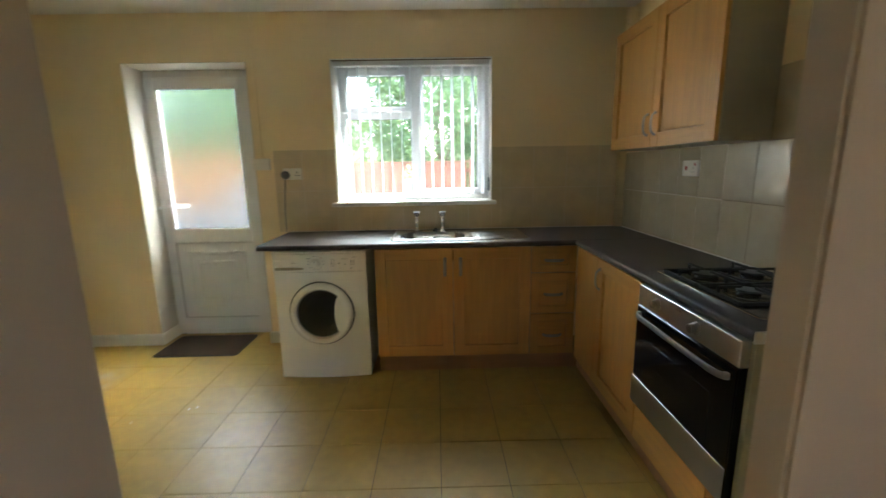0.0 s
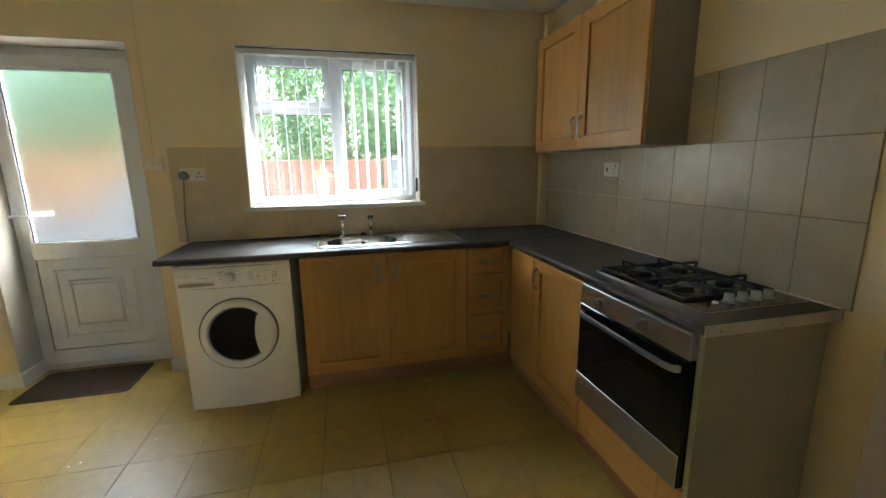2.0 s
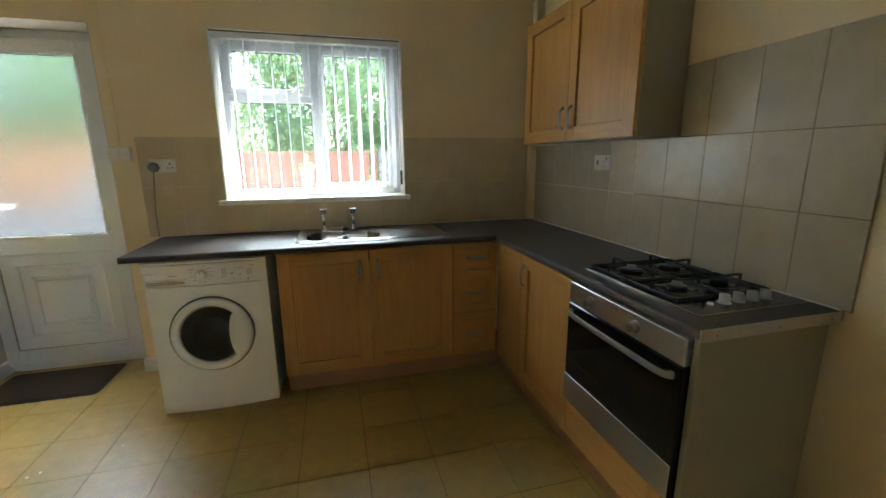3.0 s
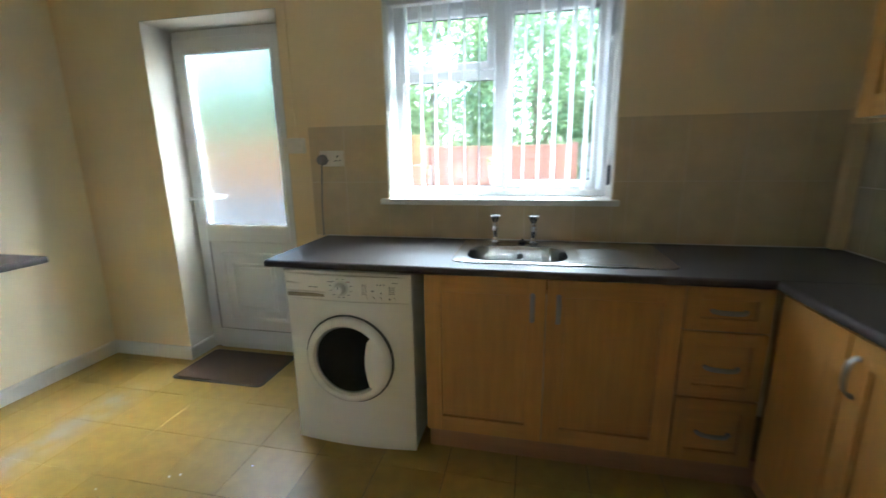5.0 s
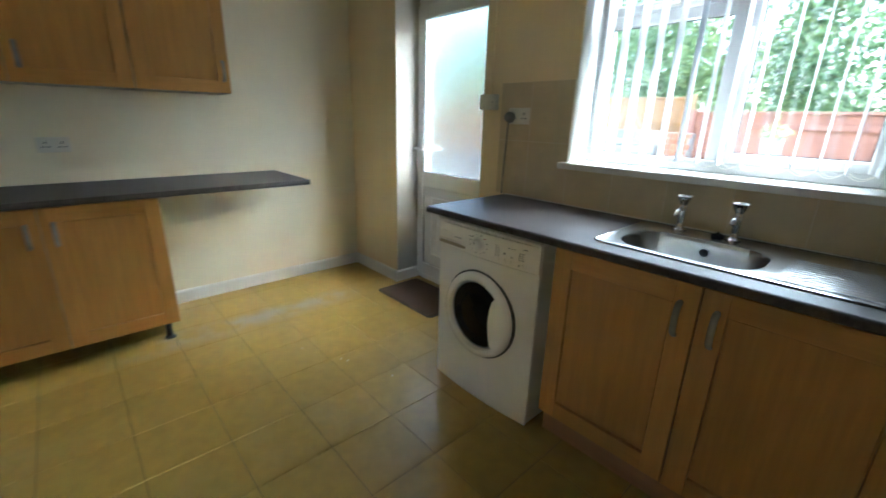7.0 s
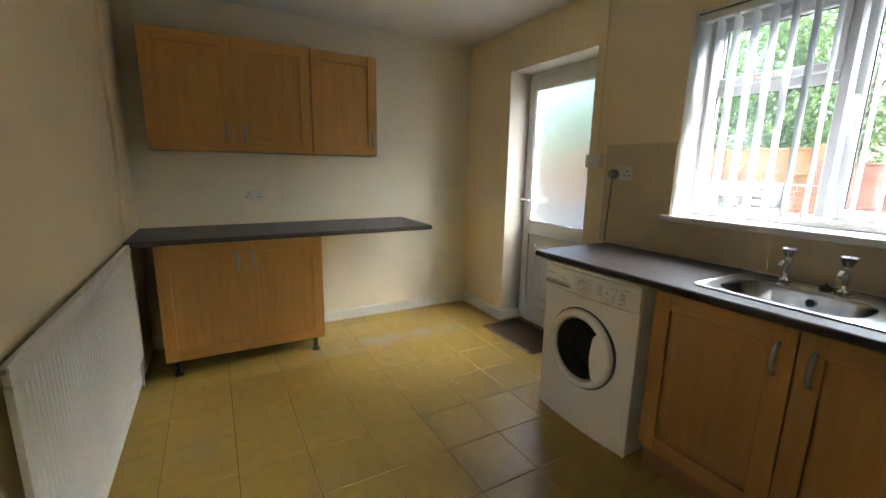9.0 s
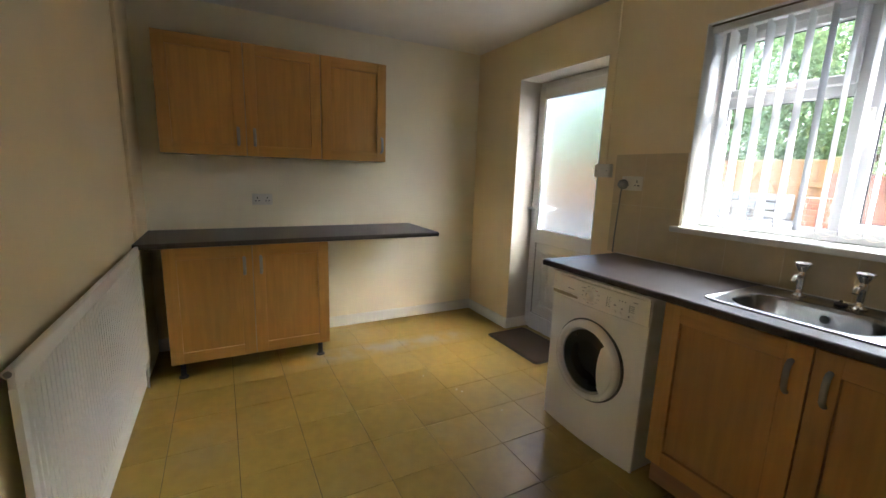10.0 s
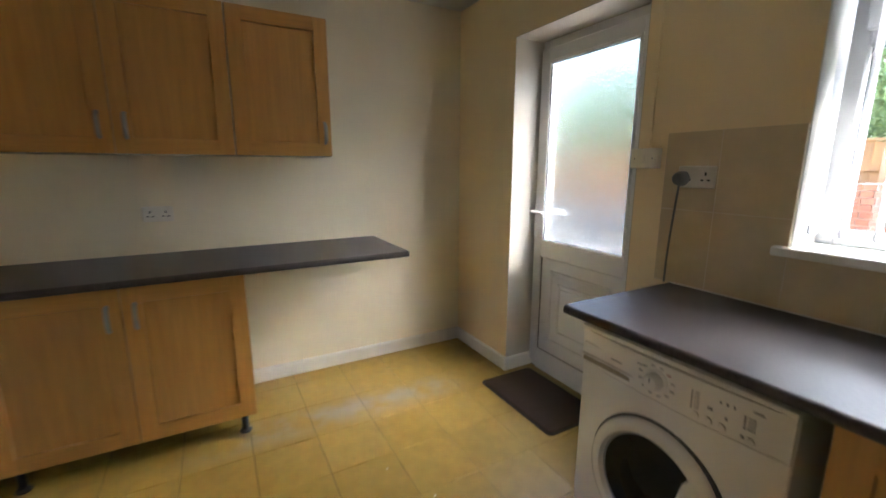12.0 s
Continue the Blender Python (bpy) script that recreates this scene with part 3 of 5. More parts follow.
for z in (0.28, 1.03, 1.86):
    bm = bx(LX1 - 0.012, LX1 + 0.05, y0 - 0.016, y0 + 0.002, z - 0.045, z + 0.045, 0.006)
    part("hinge", bm, PVC, door, "white flag hinge")

mat = thing("door_mat", pose(-1.68, 3.335, 0.0), "worn brown doormat lying at the back door", "doormat")
bm = loft(bmesh.new(), [[(x, y, z) for x, y in rounded(-0.325 + i, 0.325 - i, -0.205 + i, 0.205 - i, 0.035)] for i, z in ((0, 0.0005), (0, 0.004), (0.006, 0.006))], True, True)
part("rubber_backing", bm, MATEDGE, mat)
bm = loft(bmesh.new(), [[(x, y, z) for x, y in rounded(-0.325 + i, 0.325 - i, -0.205 + i, 0.205 - i, 0.03)] for i, z in ((0.014, 0.005), (0.014, 0.010), (0.02, 0.012))], True, True)
part("mat_face", bm, MAT, mat, "brown ribbed pile")

# ---- kitchen units ----
N_RUN = lambda x: pose(x, 2.790, 0)                       # faces the doorway wall
W_RUN = lambda y, x: pose(x, y, 0, 0, 0, 90)              # against the left wall
E_RUN = lambda y, x: pose(x, y, 0, 0, 0, -90)             # against the right wall


def bow_handle(parent, x, z, upright=True, length=0.116):
    """A flattened bow handle with two feet."""
    bm = bmesh.new()
    pts = []
    for k in range(9):
        s = -1 + 2 * k / 8
        out = -0.004 - 0.021 * (1 - s * s) ** 0.42
        pts.append((x, out, z + s * length / 2) if upright else (x + s * length / 2, out, z))
    sweep(bm, pts, 0.0100 if upright else 0.0042, 0.0042 if upright else 0.0100, 8, (0, -1, 0) if upright else (0, 0, 1))
    for s in (-1, 1):
        px, pz = (x, z + s * (length / 2 - 0.002)) if upright else (x + s * (length / 2 - 0.002), z)
        lathe(bm, [(0.009, 0), (0.008, 0.006)], Matrix.Translation((px, 0.001, pz)) @ TO_Y, 10)
    return part("handle", bm, NICKEL, parent, "brushed nickel bow handle", smooth=True)


def shaker(parent, name, x0, x1, z0, z1, stile=0.072, handle=None, label=""):
    """A framed door or drawer front: stiles, rails and a sunk panel."""
    g = 0.0022
    x0, x1, z0, z1 = x0 + g, x1 - g, z0 + g, z1 - g
    rail = min(stile, (z1 - z0) * 0.28)
    d = part(name, bx(x0 + 0.001, x1 - 0.001, 0.0165, 0.0195, z0 + 0.001, z1 - 0.001), BEECH if z1 - z0 > 0.35 else BEECH_H, parent, label)
    part("panel", bx(x0 + stile + 0.004, x1 - stile - 0.004, 0.0100, 0.0163, z0 + rail + 0.004, z1 - rail - 0.004, 0.0012), BEECH if z1 - z0 > 0.35 else BEECH_H, d)
    part("stile", bx(x0, x0 + stile, 0, 0.020, z0, z1, 0.0016), BEECH, d)
    part("stile", bx(x1 - stile, x1, 0, 0.020, z0, z1, 0.0016), BEECH, d)
    part("rail", bx(x0 + stile - 0.0005, x1 - stile + 0.0005, 0.0006, 0.0198, z0, z0 + rail, 0.0016), BEECH_H, d)
    part("rail", bx(x0 + stile - 0.0005, x1 - stile + 0.0005, 0.0006, 0.0198, z1 - rail, z1, 0.0016), BEECH_H, d)
    if handle:
        bow_handle(d, *handle)
    return d


def carcass(parent, w, d, z0, z1, legs=(), top=False):
    part("side_panel", bx(0.001, 0.018, 0.0215, d, z0, z1, 0.001), CARCASS, parent)
    part("side_panel", bx(w - 0.018, w - 0.001, 0.0215, d, z0, z1, 0.001), CARCASS, parent)
    part("bottom_panel", bx(0.018, w - 0.018, 0.0215, d, z0, z0 + 0.018), CARCASS, parent)
    part("back_panel", bx(0.018, w - 0.018, d - 0.008, d - 0.001, z0 + 0.018, z1 - 0.001), CARCASS, parent)
    if top:
        part("top_panel", bx(0.018, w - 0.018, 0.0215, d, z1 - 0.018, z1), CARCASS, parent)
    for x, y in legs:
        bm = lathe(bmesh.new(), [(0.030, 0), (0.030, 0.006), (0.017, 0.016), (0.015, z0 - 0.012), (0.026, z0 - 0.004), (0.026, z0)], Matrix.Translation((x, y, 0)), 14)
        part("leg", bm, DARKGREY, parent, "black plastic levelling leg", smooth=True)


def base_unit(m, w, d, label, doors=(), drawers=(), handles=(), z0=0.125, z1=0.873, name="base_cabinet"):
    u = thing(name, m, label, "kitchen cabinet", "fitted base units")
    carcass(u, w, d, z0, z1, [(x, y) for x in (0.05, w - 0.05) for y in (0.115, d - 0.08)])
    for (a, b), h in zip(doors, handles):
        shaker(u, "door", a, b, z0, z1 - 0.004, handle=h)
    for a, b in drawers:
        shaker(u, "drawer_front", 0, w, a, b, 0.05, ((w / 2), (a + b) / 2 - 0.004, False))
    return u


base_unit(N_RUN(-0.223), 1.021, 0.57, "beech-fronted double-door sink base cabinet under the worktop", ((0, 0.512), (0.512, 1.021)), handles=((0.458, 0.745, True), (0.560, 0.745, True)))
base_unit(N_RUN(0.800), 0.296, 0.57, "beech-fronted three-drawer base cabinet beside the corner", drawers=((0.125, 0.410), (0.414, 0.690), (0.694, 0.869)), name="drawer_cabinet")
cu = thing("corner_cabinet", E_RUN(2.752, 1.086), "beech-fronted corner base cabinet with one curved handle", "kitchen cabinet", "fitted base units")
carcass(cu, 0.845, 0.53, 0.125, 0.873, [(0.08, 0.115), (0.08, 0.45), (0.79, 0.115), (0.79, 0.45)])
part("corner_panel", bx(0.010, 0.332, 0, 0.020, 0.127, 0.867, 0.0016), BEECH, cu, "plain beech corner panel")
shaker(cu, "door", 0.335, 0.845, 0.125, 0.869, handle=(0.372, 0.755, True))
# plinths
tagged(part("plinth", bx(-0.222, 1.150, 2.842, 2.858, 0.001, 0.122, 0.001), PLINTH), "brown wood-effect plinth board under the sink units", "plinth", kind="structure")
tagged(part("plinth", bx(1.140, 1.156, 1.290, 2.838, 0.001, 0.122, 0.001), PLINTH), "brown wood-effect plinth board under the oven run", "plinth", kind="structure")

tagged(part("plinth", bx(1.157, 1.600, 1.300, 1.316, 0.001, 0.122, 0.001), PLINTH), "brown wood-effect plinth board under the end panel", "plinth", kind="structure")

# oven housing and end panel
oh = thing("oven_housing", E_RUN(1.906, 1.086), "beech-fronted built-under oven housing with a cream end panel", "kitchen cabinet", "fitted base units")
part("side_panel", bx(0.001, 0.018, 0.022, 0.53, 0.125, 0.873), CARCASS, oh)
part("side_panel", bx(0.601, 0.618, 0.022, 0.53, 0.125, 0.873), CARCASS, oh)
part("shelf_panel", bx(0.018, 0.601, 0.022, 0.53, 0.27, 0.286), CARCASS, oh)
part("filler_panel", bx(0.002, 0.515, 0, 0.019, 0.126, 0.314, 0.002), BEECH_H, oh, "beech filler board below the oven")
part("filler_panel", bx(0.518, 0.618, 0, 0.019, 0.126, 0.314, 0.002), BEECH, oh)
part("end_panel", bx(0.6205, 0.640, 0.004, 0.500, 0.124, 0.875, 0.002), CARCASS, oh, "cream melamine end panel")

ov = thing("oven", E_RUN(1.904, 1.080), "built-in electric oven, stainless steel and black glass", "oven")
part("cavity", bx(0.02, 0.595, 0.02, 0.48, 0.292, 0.862), ENAMEL, ov)
cp = part("control_panel", bx(0.002, 0.612, -0.012, 0.019, 0.781, 0.868, 0.003), STEEL, ov, "brushed steel control panel")
for x in (0.155, 0.405):
    k = part("knob", lathe(bmesh.new(), [(0.023, 0), (0.022, 0.006), (0.017, 0.010), (0.016, 0.026), (0.013, 0.028)], Matrix.Translation((x, -0.012, 0.824)) @ TO_Y, 24), SATIN, cp, "brushed metal control knob", smooth=True)
    part("pointer", bx(x - 0.002, x + 0.002, -0.0415, -0.0395, 0.822, 0.835), PRINT, cp)
for x, z in ((0.13, 0.845), (0.175, 0.845), (0.155, 0.852), (0.38, 0.845), (0.43, 0.845)):
    part("marking", bx(x - 0.002, x + 0.002, -0.0128, -0.0118, z - 0.002, z + 0.002), PRINT, cp)
part("badge", bx(0.275, 0.315, -0.0130, -0.0118, 0.845, 0.853), PRINT, cp)
od = part("oven_door", bx(0.002, 0.612, -0.014, 0.018, 0.322, 0.776, 0.003), BLACKGLASS, ov, "black glass oven door")
part("inner_window", bx(0.10, 0.51, -0.0148, -0.0138, 0.46, 0.645, 0.0003), BLACKGLASS, od, "dark oven window")
part("steel_strip", bx(0.002, 0.612, -0.0185, -0.0145, 0.322, 0.446, 0.0015), STEEL, od, "brushed steel lower strip")
bm = sweep(bmesh.new(), [(0.030, -0.018, 0.742), (0.034, -0.030, 0.742), (0.048, -0.039, 0.742), (0.08, -0.044, 0.742), (0.307, -0.047, 0.742), (0.534, -0.044, 0.742), (0.566, -0.039, 0.742), (0.580, -0.030, 0.742), (0.584, -0.018, 0.742)], 0.0045, 0.0125, 10)
for x in (0.035, 0.579):
    box(bm, x - 0.009, x + 0.009, -0.030, -0.0135, 0.731, 0.753, 0.003)
part("door_handle", bm, SATIN, od, "curved steel bar handle", smooth=True)

# ---- worktops ----
WT, WB = 0.910, 0.877
SX0, SX1, SY0, SY1 = -0.075, 0.395, 2.895, 3.215        # cut-out for the bowl


def nosed(bm, a, b, out, z0, z1, r=0.012, n=5):
    """A rounded front edge from a to b; out: the way that it bulges."""
    a, b, out = Vector((*a, 0)), Vector((*b, 0)), Vector((*out, 0))
    prof = [(0, z0)]
    for i in range(n + 1):
        t = radians(-90 + 90 * i / n)
        prof.append((r + r * math.cos(t) - r, z0 + r + r * math.sin(t)))
    for i in range(n + 1):
        t = radians(90 * i / n)
        prof.append((r * math.cos(t), z1 - r + r * math.sin(t)))
    prof.append((0, z1))
    A = [bm.verts.new(a + out * d + Vector((0, 0, z))) for d, z in prof]
    B = [bm.verts.new(b + out * d + Vector((0, 0, z))) for d, z in prof]
    for i in range(len(prof) - 1):
        bm.faces.new((A[i], B[i], B[i + 1], A[i + 1]))
    bm.faces.new(A), bm.faces.new(B[::-1])
    bmesh.ops.recalc_face_normals(bm, faces=bm.faces[:])
    return bm


wt = thing("worktop", Matrix(), "dark grey laminate worktop over the sink run, cut round the sink", "worktop")
bm = bmesh.new()
yf = 2.768
box(bm, -0.955, SX0, yf, YN - 0.001, WB, WT)
box(bm, SX1, XR - 0.001, yf, YN - 0.001, WB, WT)
box(bm, SX0, SX1, yf, SY0, WB, WT)
box(bm, SX0, SX1, SY1, YN - 0.001, WB, WT)
part("slab", bm, LAMINATE, wt)
part("front_edge", nosed(bmesh.new(), (-0.955, yf), (1.070, yf), (0, -1), WB, WT), LAMINATE, wt, smooth=True)
part("end_strip", bx(-0.9585, -0.9555, yf, YN - 0.002, WB + 0.001, WT - 0.001, 0.0008), LAMINATE, wt)
part("sealant", bx(-0.95, 1.565, YN - 0.016, YN - 0.011, WT, WT + 0.006, 0.002), SOCKET, wt, "white silicone bead along the tiles")
we = thing("worktop", Matrix(), "dark grey laminate worktop over the oven run with metal end strip", "worktop")
bm = bx(1.082, XR - 0.001, 1.258, yf - 0.001, WB, WT)
part("slab", bm, LAMINATE, we)
part("front_edge", nosed(bmesh.new(), (1.082, 1.258), (1.082, yf - 0.013), (-1, 0), WB, WT), LAMINATE, we, smooth=True)
part("joint_strip", bx(1.082, XR - 0.02, yf - 0.003, yf + 0.003, WT, WT + 0.0012), DARKGREY, we, "dark worktop joint strip")
es = part("end_strip", bx(1.072, XR - 0.012, 1.2535, 1.2575, WB - 0.003, WT + 0.0015, 0.001), ALU, we, "aluminium end strip with screws")
for x in (1.13, 1.36, 1.57):
    part("screw", lathe(bmesh.new(), [(0.0045, 0), (0.0035, 0.0015)], Matrix.Translation((x, 1.2536, 0.890)) @ TO_Y, 10), NICKEL, es)
part("sealant", bx(XR - 0.016, XR - 0.011, 1.26, 3.325, WT, WT + 0.006, 0.002), SOCKET, we, "white silicone bead along the tiles")

# ---- sink ----
sk = thing("kitchen_sink", pose(0, 0, WT), "stainless steel inset sink with drainer, set in worktop", "sink")
bowl = rounded(-0.066, 0.384, 2.898, 3.200, 0.115, 8)
cx, cy = 0.159, 3.049
ox0, ox1, oy0, oy1, orad = -0.122, 0.800, 2.852, 3.325, 0.05
outline = rounded(ox0, ox1, oy0, oy1, orad, 8)
def plate_loop(i, z):
    return [(min(max(x, ox0 + i), ox1 - i), min(max(y, oy0 + i), oy1 - i), z) for x, y in outline]
bm = bmesh.new()
def inset(loop, d, z):
    return [(cx + (x - cx) * d, cy + (y - cy) * d, z) for x, y in loop]
loft(bm, [plate_loop(0, 0.0005), plate_loop(0.003, 0.006), plate_loop(0.011, 0.0075), plate_loop(0.019, 0.0022), inset(bowl, 1.10, 0.0020), inset(bowl, 1.045, 0.0042), inset(bowl, 1.0, 0.001),
          inset(bowl, 0.975, -0.014), inset(bowl, 0.95, -0.125), inset(bowl, 0.90, -0.147), inset(bowl, 0.5, -0.150), inset(bowl, 0.12, -0.155)], False, True)
bmesh.ops.recalc_face_normals(bm, faces=bm.faces[:])
body = part("basin", bm, SINKSTEEL, sk, smooth=True)
for i in range(12):
    y = 2.912 + i * 0.0245
    bm = sweep(bmesh.new(), [(0.43, y, -0.0005), (0.45, y, 0.0006), (0.60, y, 0.0008), (0.745, y, 0.0006), (0.765, y, -0.0005)], 0.0075, 0.003, 10)
    part("drainer_ridge", bm, SINKSTEEL, body, smooth=True)
part("overflow", lathe(bmesh.new(), [(0.016, 0), (0.016, 0.004), (0.010, 0.005)], Matrix.Translation((0.17, 3.190, -0.045)) @ TO_Y, 16), GASKET, body, "black overflow opening")
part("waste", lathe(bmesh.new(), [(0.034, 0), (0.034, 0.003), (0.02, 0.0015)], Matrix.Translation((cx, cy, -0.1545)), 20), CHROME, body, "chrome waste outlet")
part("waste_plug", lathe(bmesh.new(), [(0.020, 0), (0.022, 0.006), (0.016, 0.012), (0.006, 0.013), (0.005, 0.02)], Matrix.Translation((0.178, 3.288, 0.003)), 16), GASKET, sk, "black rubber plug", smooth=True)


def pillar_tap(x, y):
    t = thing("pillar_tap", pose(x, y, WT + 0.003), "chrome pillar tap with flared knob, standing on sink", "tap", "pair of sink taps")
    part("stem", lathe(bmesh.new(), [(0.025, 0), (0.025, 0.005), (0.017, 0.010), (0.0125, 0.016), (0.0125, 0.035), (0.0150, 0.070), (0.0165, 0.095), (0.0130, 0.100), (0.0120, 0.106)], Matrix(), 24), CHROME, t, smooth=True)
    part("spout", sweep(bmesh.new(), [(0, 0, 0.080), (0, -0.025, 0.088), (0, -0.045, 0.088), (0, -0.062, 0.082), (0, -0.068, 0.070)], 0.010, 0.010, 12, (1, 0, 0)), CHROME, t, smooth=True)
    part("knob", lathe(bmesh.new(), [(0.014, 0.105), (0.017, 0.110), (0.024, 0.122), (0.031, 0.138), (0.031, 0.142), (0.025, 0.147), (0.008, 0.148)], Matrix(), 24), CHROME, t, "flared chrome knob", smooth=True)
    return t


pillar_tap(0.038, 3.288)
pillar_tap(0.232, 3.282)

# ---- hob ----
hob = thing("gas_hob", pose(0, 0, WT), "four-burner stainless gas hob with black pan supports", "hob")
hx0, hx1, hy0, hy1 = 1.150, 1.588, 1.335, 1.930
bm = loft(bmesh.new(), [[(x, y, z) for x, y in rounded(hx0 + i, hx1 - i, hy0 + i, hy1 - i, 0.012)] for i, z in ((0.004, 0.0005), (0.004, 0.004), (0.010, 0.0062), (0.020, 0.0065))], True, True)
tray = part("tray", bm, HOBSTEEL, hob, "dark reflective stainless steel hob tray", smooth=True)
bm = loft(bmesh.new(), [[(x, y, z) for x, y in rounded(hx0 + i, hx1 - i, hy0 + i, hy1 - i, 0.012)] for i, z in ((0, 0.0005), (0, 0.0052), (0.002, 0.0062), (0.004, 0.0052), (0.0041, 0.001))], False, False)
part("edge_trim", bm, CHROME, hob, "bright steel tray edge", smooth=True)
bx_, by_ = (1.285, 1.475), (1.565, 1.800)
for i, x in enumerate(bx_):
    for j, y in enumerate(by_):
        r = (0.036, 0.045, 0.030, 0.04)[2 * i + j]
        b = part("burner", lathe(bmesh.new(), [(r + 0.030, 0.0064), (r + 0.028, 0.0085), (r + 0.006, 0.011), (r, 0.012), (r, 0.020), (r - 0.004, 0.022)], Matrix.Translation((x, y, 0)), 28), HOBSTEEL, hob, "metal gas burner", smooth=True)
        part("burner_cap", lathe(bmesh.new(), [(r + 0.002, 0.0205), (r + 0.004, 0.024), (r + 0.001, 0.028), (r - 0.012, 0.029)], Matrix.Translation((x, y, 0)), 28), ENAMEL, b, "black burner cap", smooth=True)
for j, y in enumerate(by_):
    bm = bmesh.new()
    x0, x1, y0, y1 = 1.176, 1.572, y - 0.114, y + 0.114
    h = 0.0048
    # low outer frame of square bars
    box(bm, x0, x1, y0 - h, y0 + h, 0.007, 0.018, 0.0015)
    box(bm, x0, x1, y1 - h, y1 + h, 0.007, 0.018, 0.0015)
    box(bm, x0 - h, x0 + h, y0 + h, y1 - h, 0.007, 0.018, 0.0015)
    box(bm, x1 - h, x1 + h, y0 + h, y1 - h, 0.007, 0.018, 0.0015)
    xm = (bx_[0] + bx_[1]) / 2
    box(bm, xm - h, xm + h, y0 + h, y1 - h, 0.008, 0.017, 0.0015)
    # raised fingers reaching in over each burner
    for x in bx_:
        for dx, dy in ((1, 0), (-1, 0), (0, 1), (0, -1)):
            if dx:
                far = (x1 if x > xm else xm) if dx > 0 else (x0 if x < xm else xm)
                near = x + dx * 0.028
                box(bm, min(near, far), max(near, far), y - h, y + h, 0.034, 0.043, 0.0015)
                box(bm, far - h, far + h, y - h, y + h, 0.017, 0.042, 0.0015)
            else:
                far, near = (y1 if dy > 0 else y0), y + dy * 0.028
                box(bm, x - h, x + h, min(near, far), max(near, far), 0.0345, 0.0435, 0.0015)
                box(bm, x - h, x + h, far - h, far + h, 0.017, 0.0425, 0.0015)
    part("pan_support", bm, IRON, hob, "black cast-iron pan support")
for k in range(4):
    x = 1.318 + 0.057 * k
    kb = part("control_knob", lathe(bmesh.new(), [(0.021, 0.0065), (0.021, 0.010), (0.0165, 0.012), (0.0155, 0.034), (0.014, 0.036), (0.004, 0.0362)], Matrix.Translation((x, hy0 + 0.068, 0)), 24), NICKEL, hob, "silver hob control knob", smooth=True)
    part("pointer", bx(x - 0.0012, x + 0.0012, hy0 + 0.070, hy0 + 0.083, 0.0360, 0.0368), PRINT, kb)
part("ignition_button", lathe(bmesh.new(), [(0.010, 0.008), (0.009, 0.013)], Matrix.Translation((1.262, hy0 + 0.068, 0)), 14), SOCKET, hob, "white ignition button")

# ---- washing machine ----
wm = thing("washing_machine", pose(-0.870, 2.765, 0) @ Matrix.Diagonal((1, 1, 1.018, 1)), "white front-loading washing machine standing under the worktop", "washing machine")
W, D, HH = 0.600, 0.555, 0.852
bm = bmesh.new()
box(bm, 0, W, 0.012, D, 0.012, HH - 0.002, 0.010, seg=3)
part("body", bm, APPLIANCE, wm, smooth=True)
bm = bmesh.new()
prof = []
for k in range(13):
    u = k / 12
    prof.append((u * W, 0.012 - 0.022 * (1 - (2 * u - 1) ** 2)))
def fascia(z0, z1, extra=0.0):
    b = bmesh.new()
    lo, hi = [], []
    for x, y in prof:
        x = min(max(x, 0.003), W - 0.003)
        lo.append((b.verts.new((x, y - extra, z0)), b.verts.new((x, 0.02, z0))))
        hi.append((b.verts.new((x, y - extra, z1)), b.verts.new((x, 0.02, z1))))
    for i in range(12):
        b.faces.new((lo[i][0], lo[i + 1][0], hi[i + 1][0], hi[i][0]))
        b.faces.new((lo[i][1], lo[i + 1][1], lo[i + 1][0], lo[i][0]))
        b.faces.new((hi[i][0], hi[i + 1][0], hi[i + 1][1], hi[i][1]))
    b.faces.new((lo[0][0], hi[0][0], hi[0][1], lo[0][1]))
    b.faces.new((lo[12][1], hi[12][1], hi[12][0], lo[12][0]))
    return b
part("front_panel", fascia(0.008, 0.722), APPLIANCE, wm, "white bowed front panel", smooth=True)
cpn = part("control_panel", fascia(0.727, 0.838, 0.006), APPL_PLASTIC, wm, "white plastic control panel", smooth=True)
part("top", bx(-0.001, W + 0.001, -0.004, D, 0.840, 0.854, 0.005, seg=2), APPLIANCE, wm, "white top", smooth=True)
part("detergent_drawer", bx(0.012, 0.215, -0.006, 0.018, 0.733, 0.800, 0.005), APPL_PLASTIC, cpn, "white detergent drawer")
# Bar stands proud; its tan colour supplies the shade of a recess.
part("drawer_grip", bx(0.020, 0.205, -0.014, -0.002, 0.738, 0.756, 0.004), CARCASS, cpn, "drawer grip, tan colour for the shade of its recess")
part("drawer_lip", bx(0.014, 0.213, -0.017, -0.004, 0.757, 0.764, 0.003), APPL_PLASTIC, cpn)
part("badge", bx(0.175, 0.205, -0.0105, -0.006, 0.812, 0.822), PRINT, cpn)
dial = part("programme_dial", lathe(bmesh.new(), [(0.035, 0), (0.034, 0.004), (0.026, 0.009), (0.0225, 0.030), (0.018, 0.034)], Matrix.Translation((0.285, -0.013, 0.785)) @ TO_Y, 28), APPL_PLASTIC, cpn, "white programme dial", smooth=True)
part("pointer", bx(0.2835, 0.2865, -0.0480, -0.0465, 0.788, 0.801), PRINT, cpn)
for k in range(12):
    a = radians(30 * k + 15)
    x, z = 0.285 + 0.050 * math.cos(a), 0.785 + 0.042 * math.sin(a)
    if z < 0.832:
        part("print_mark", bx(x - 0.006, x + 0.006, -0.0172, -0.012, z - 0.0011, z + 0.0011), REDPLASTIC if k == 1 else PRINT, cpn)
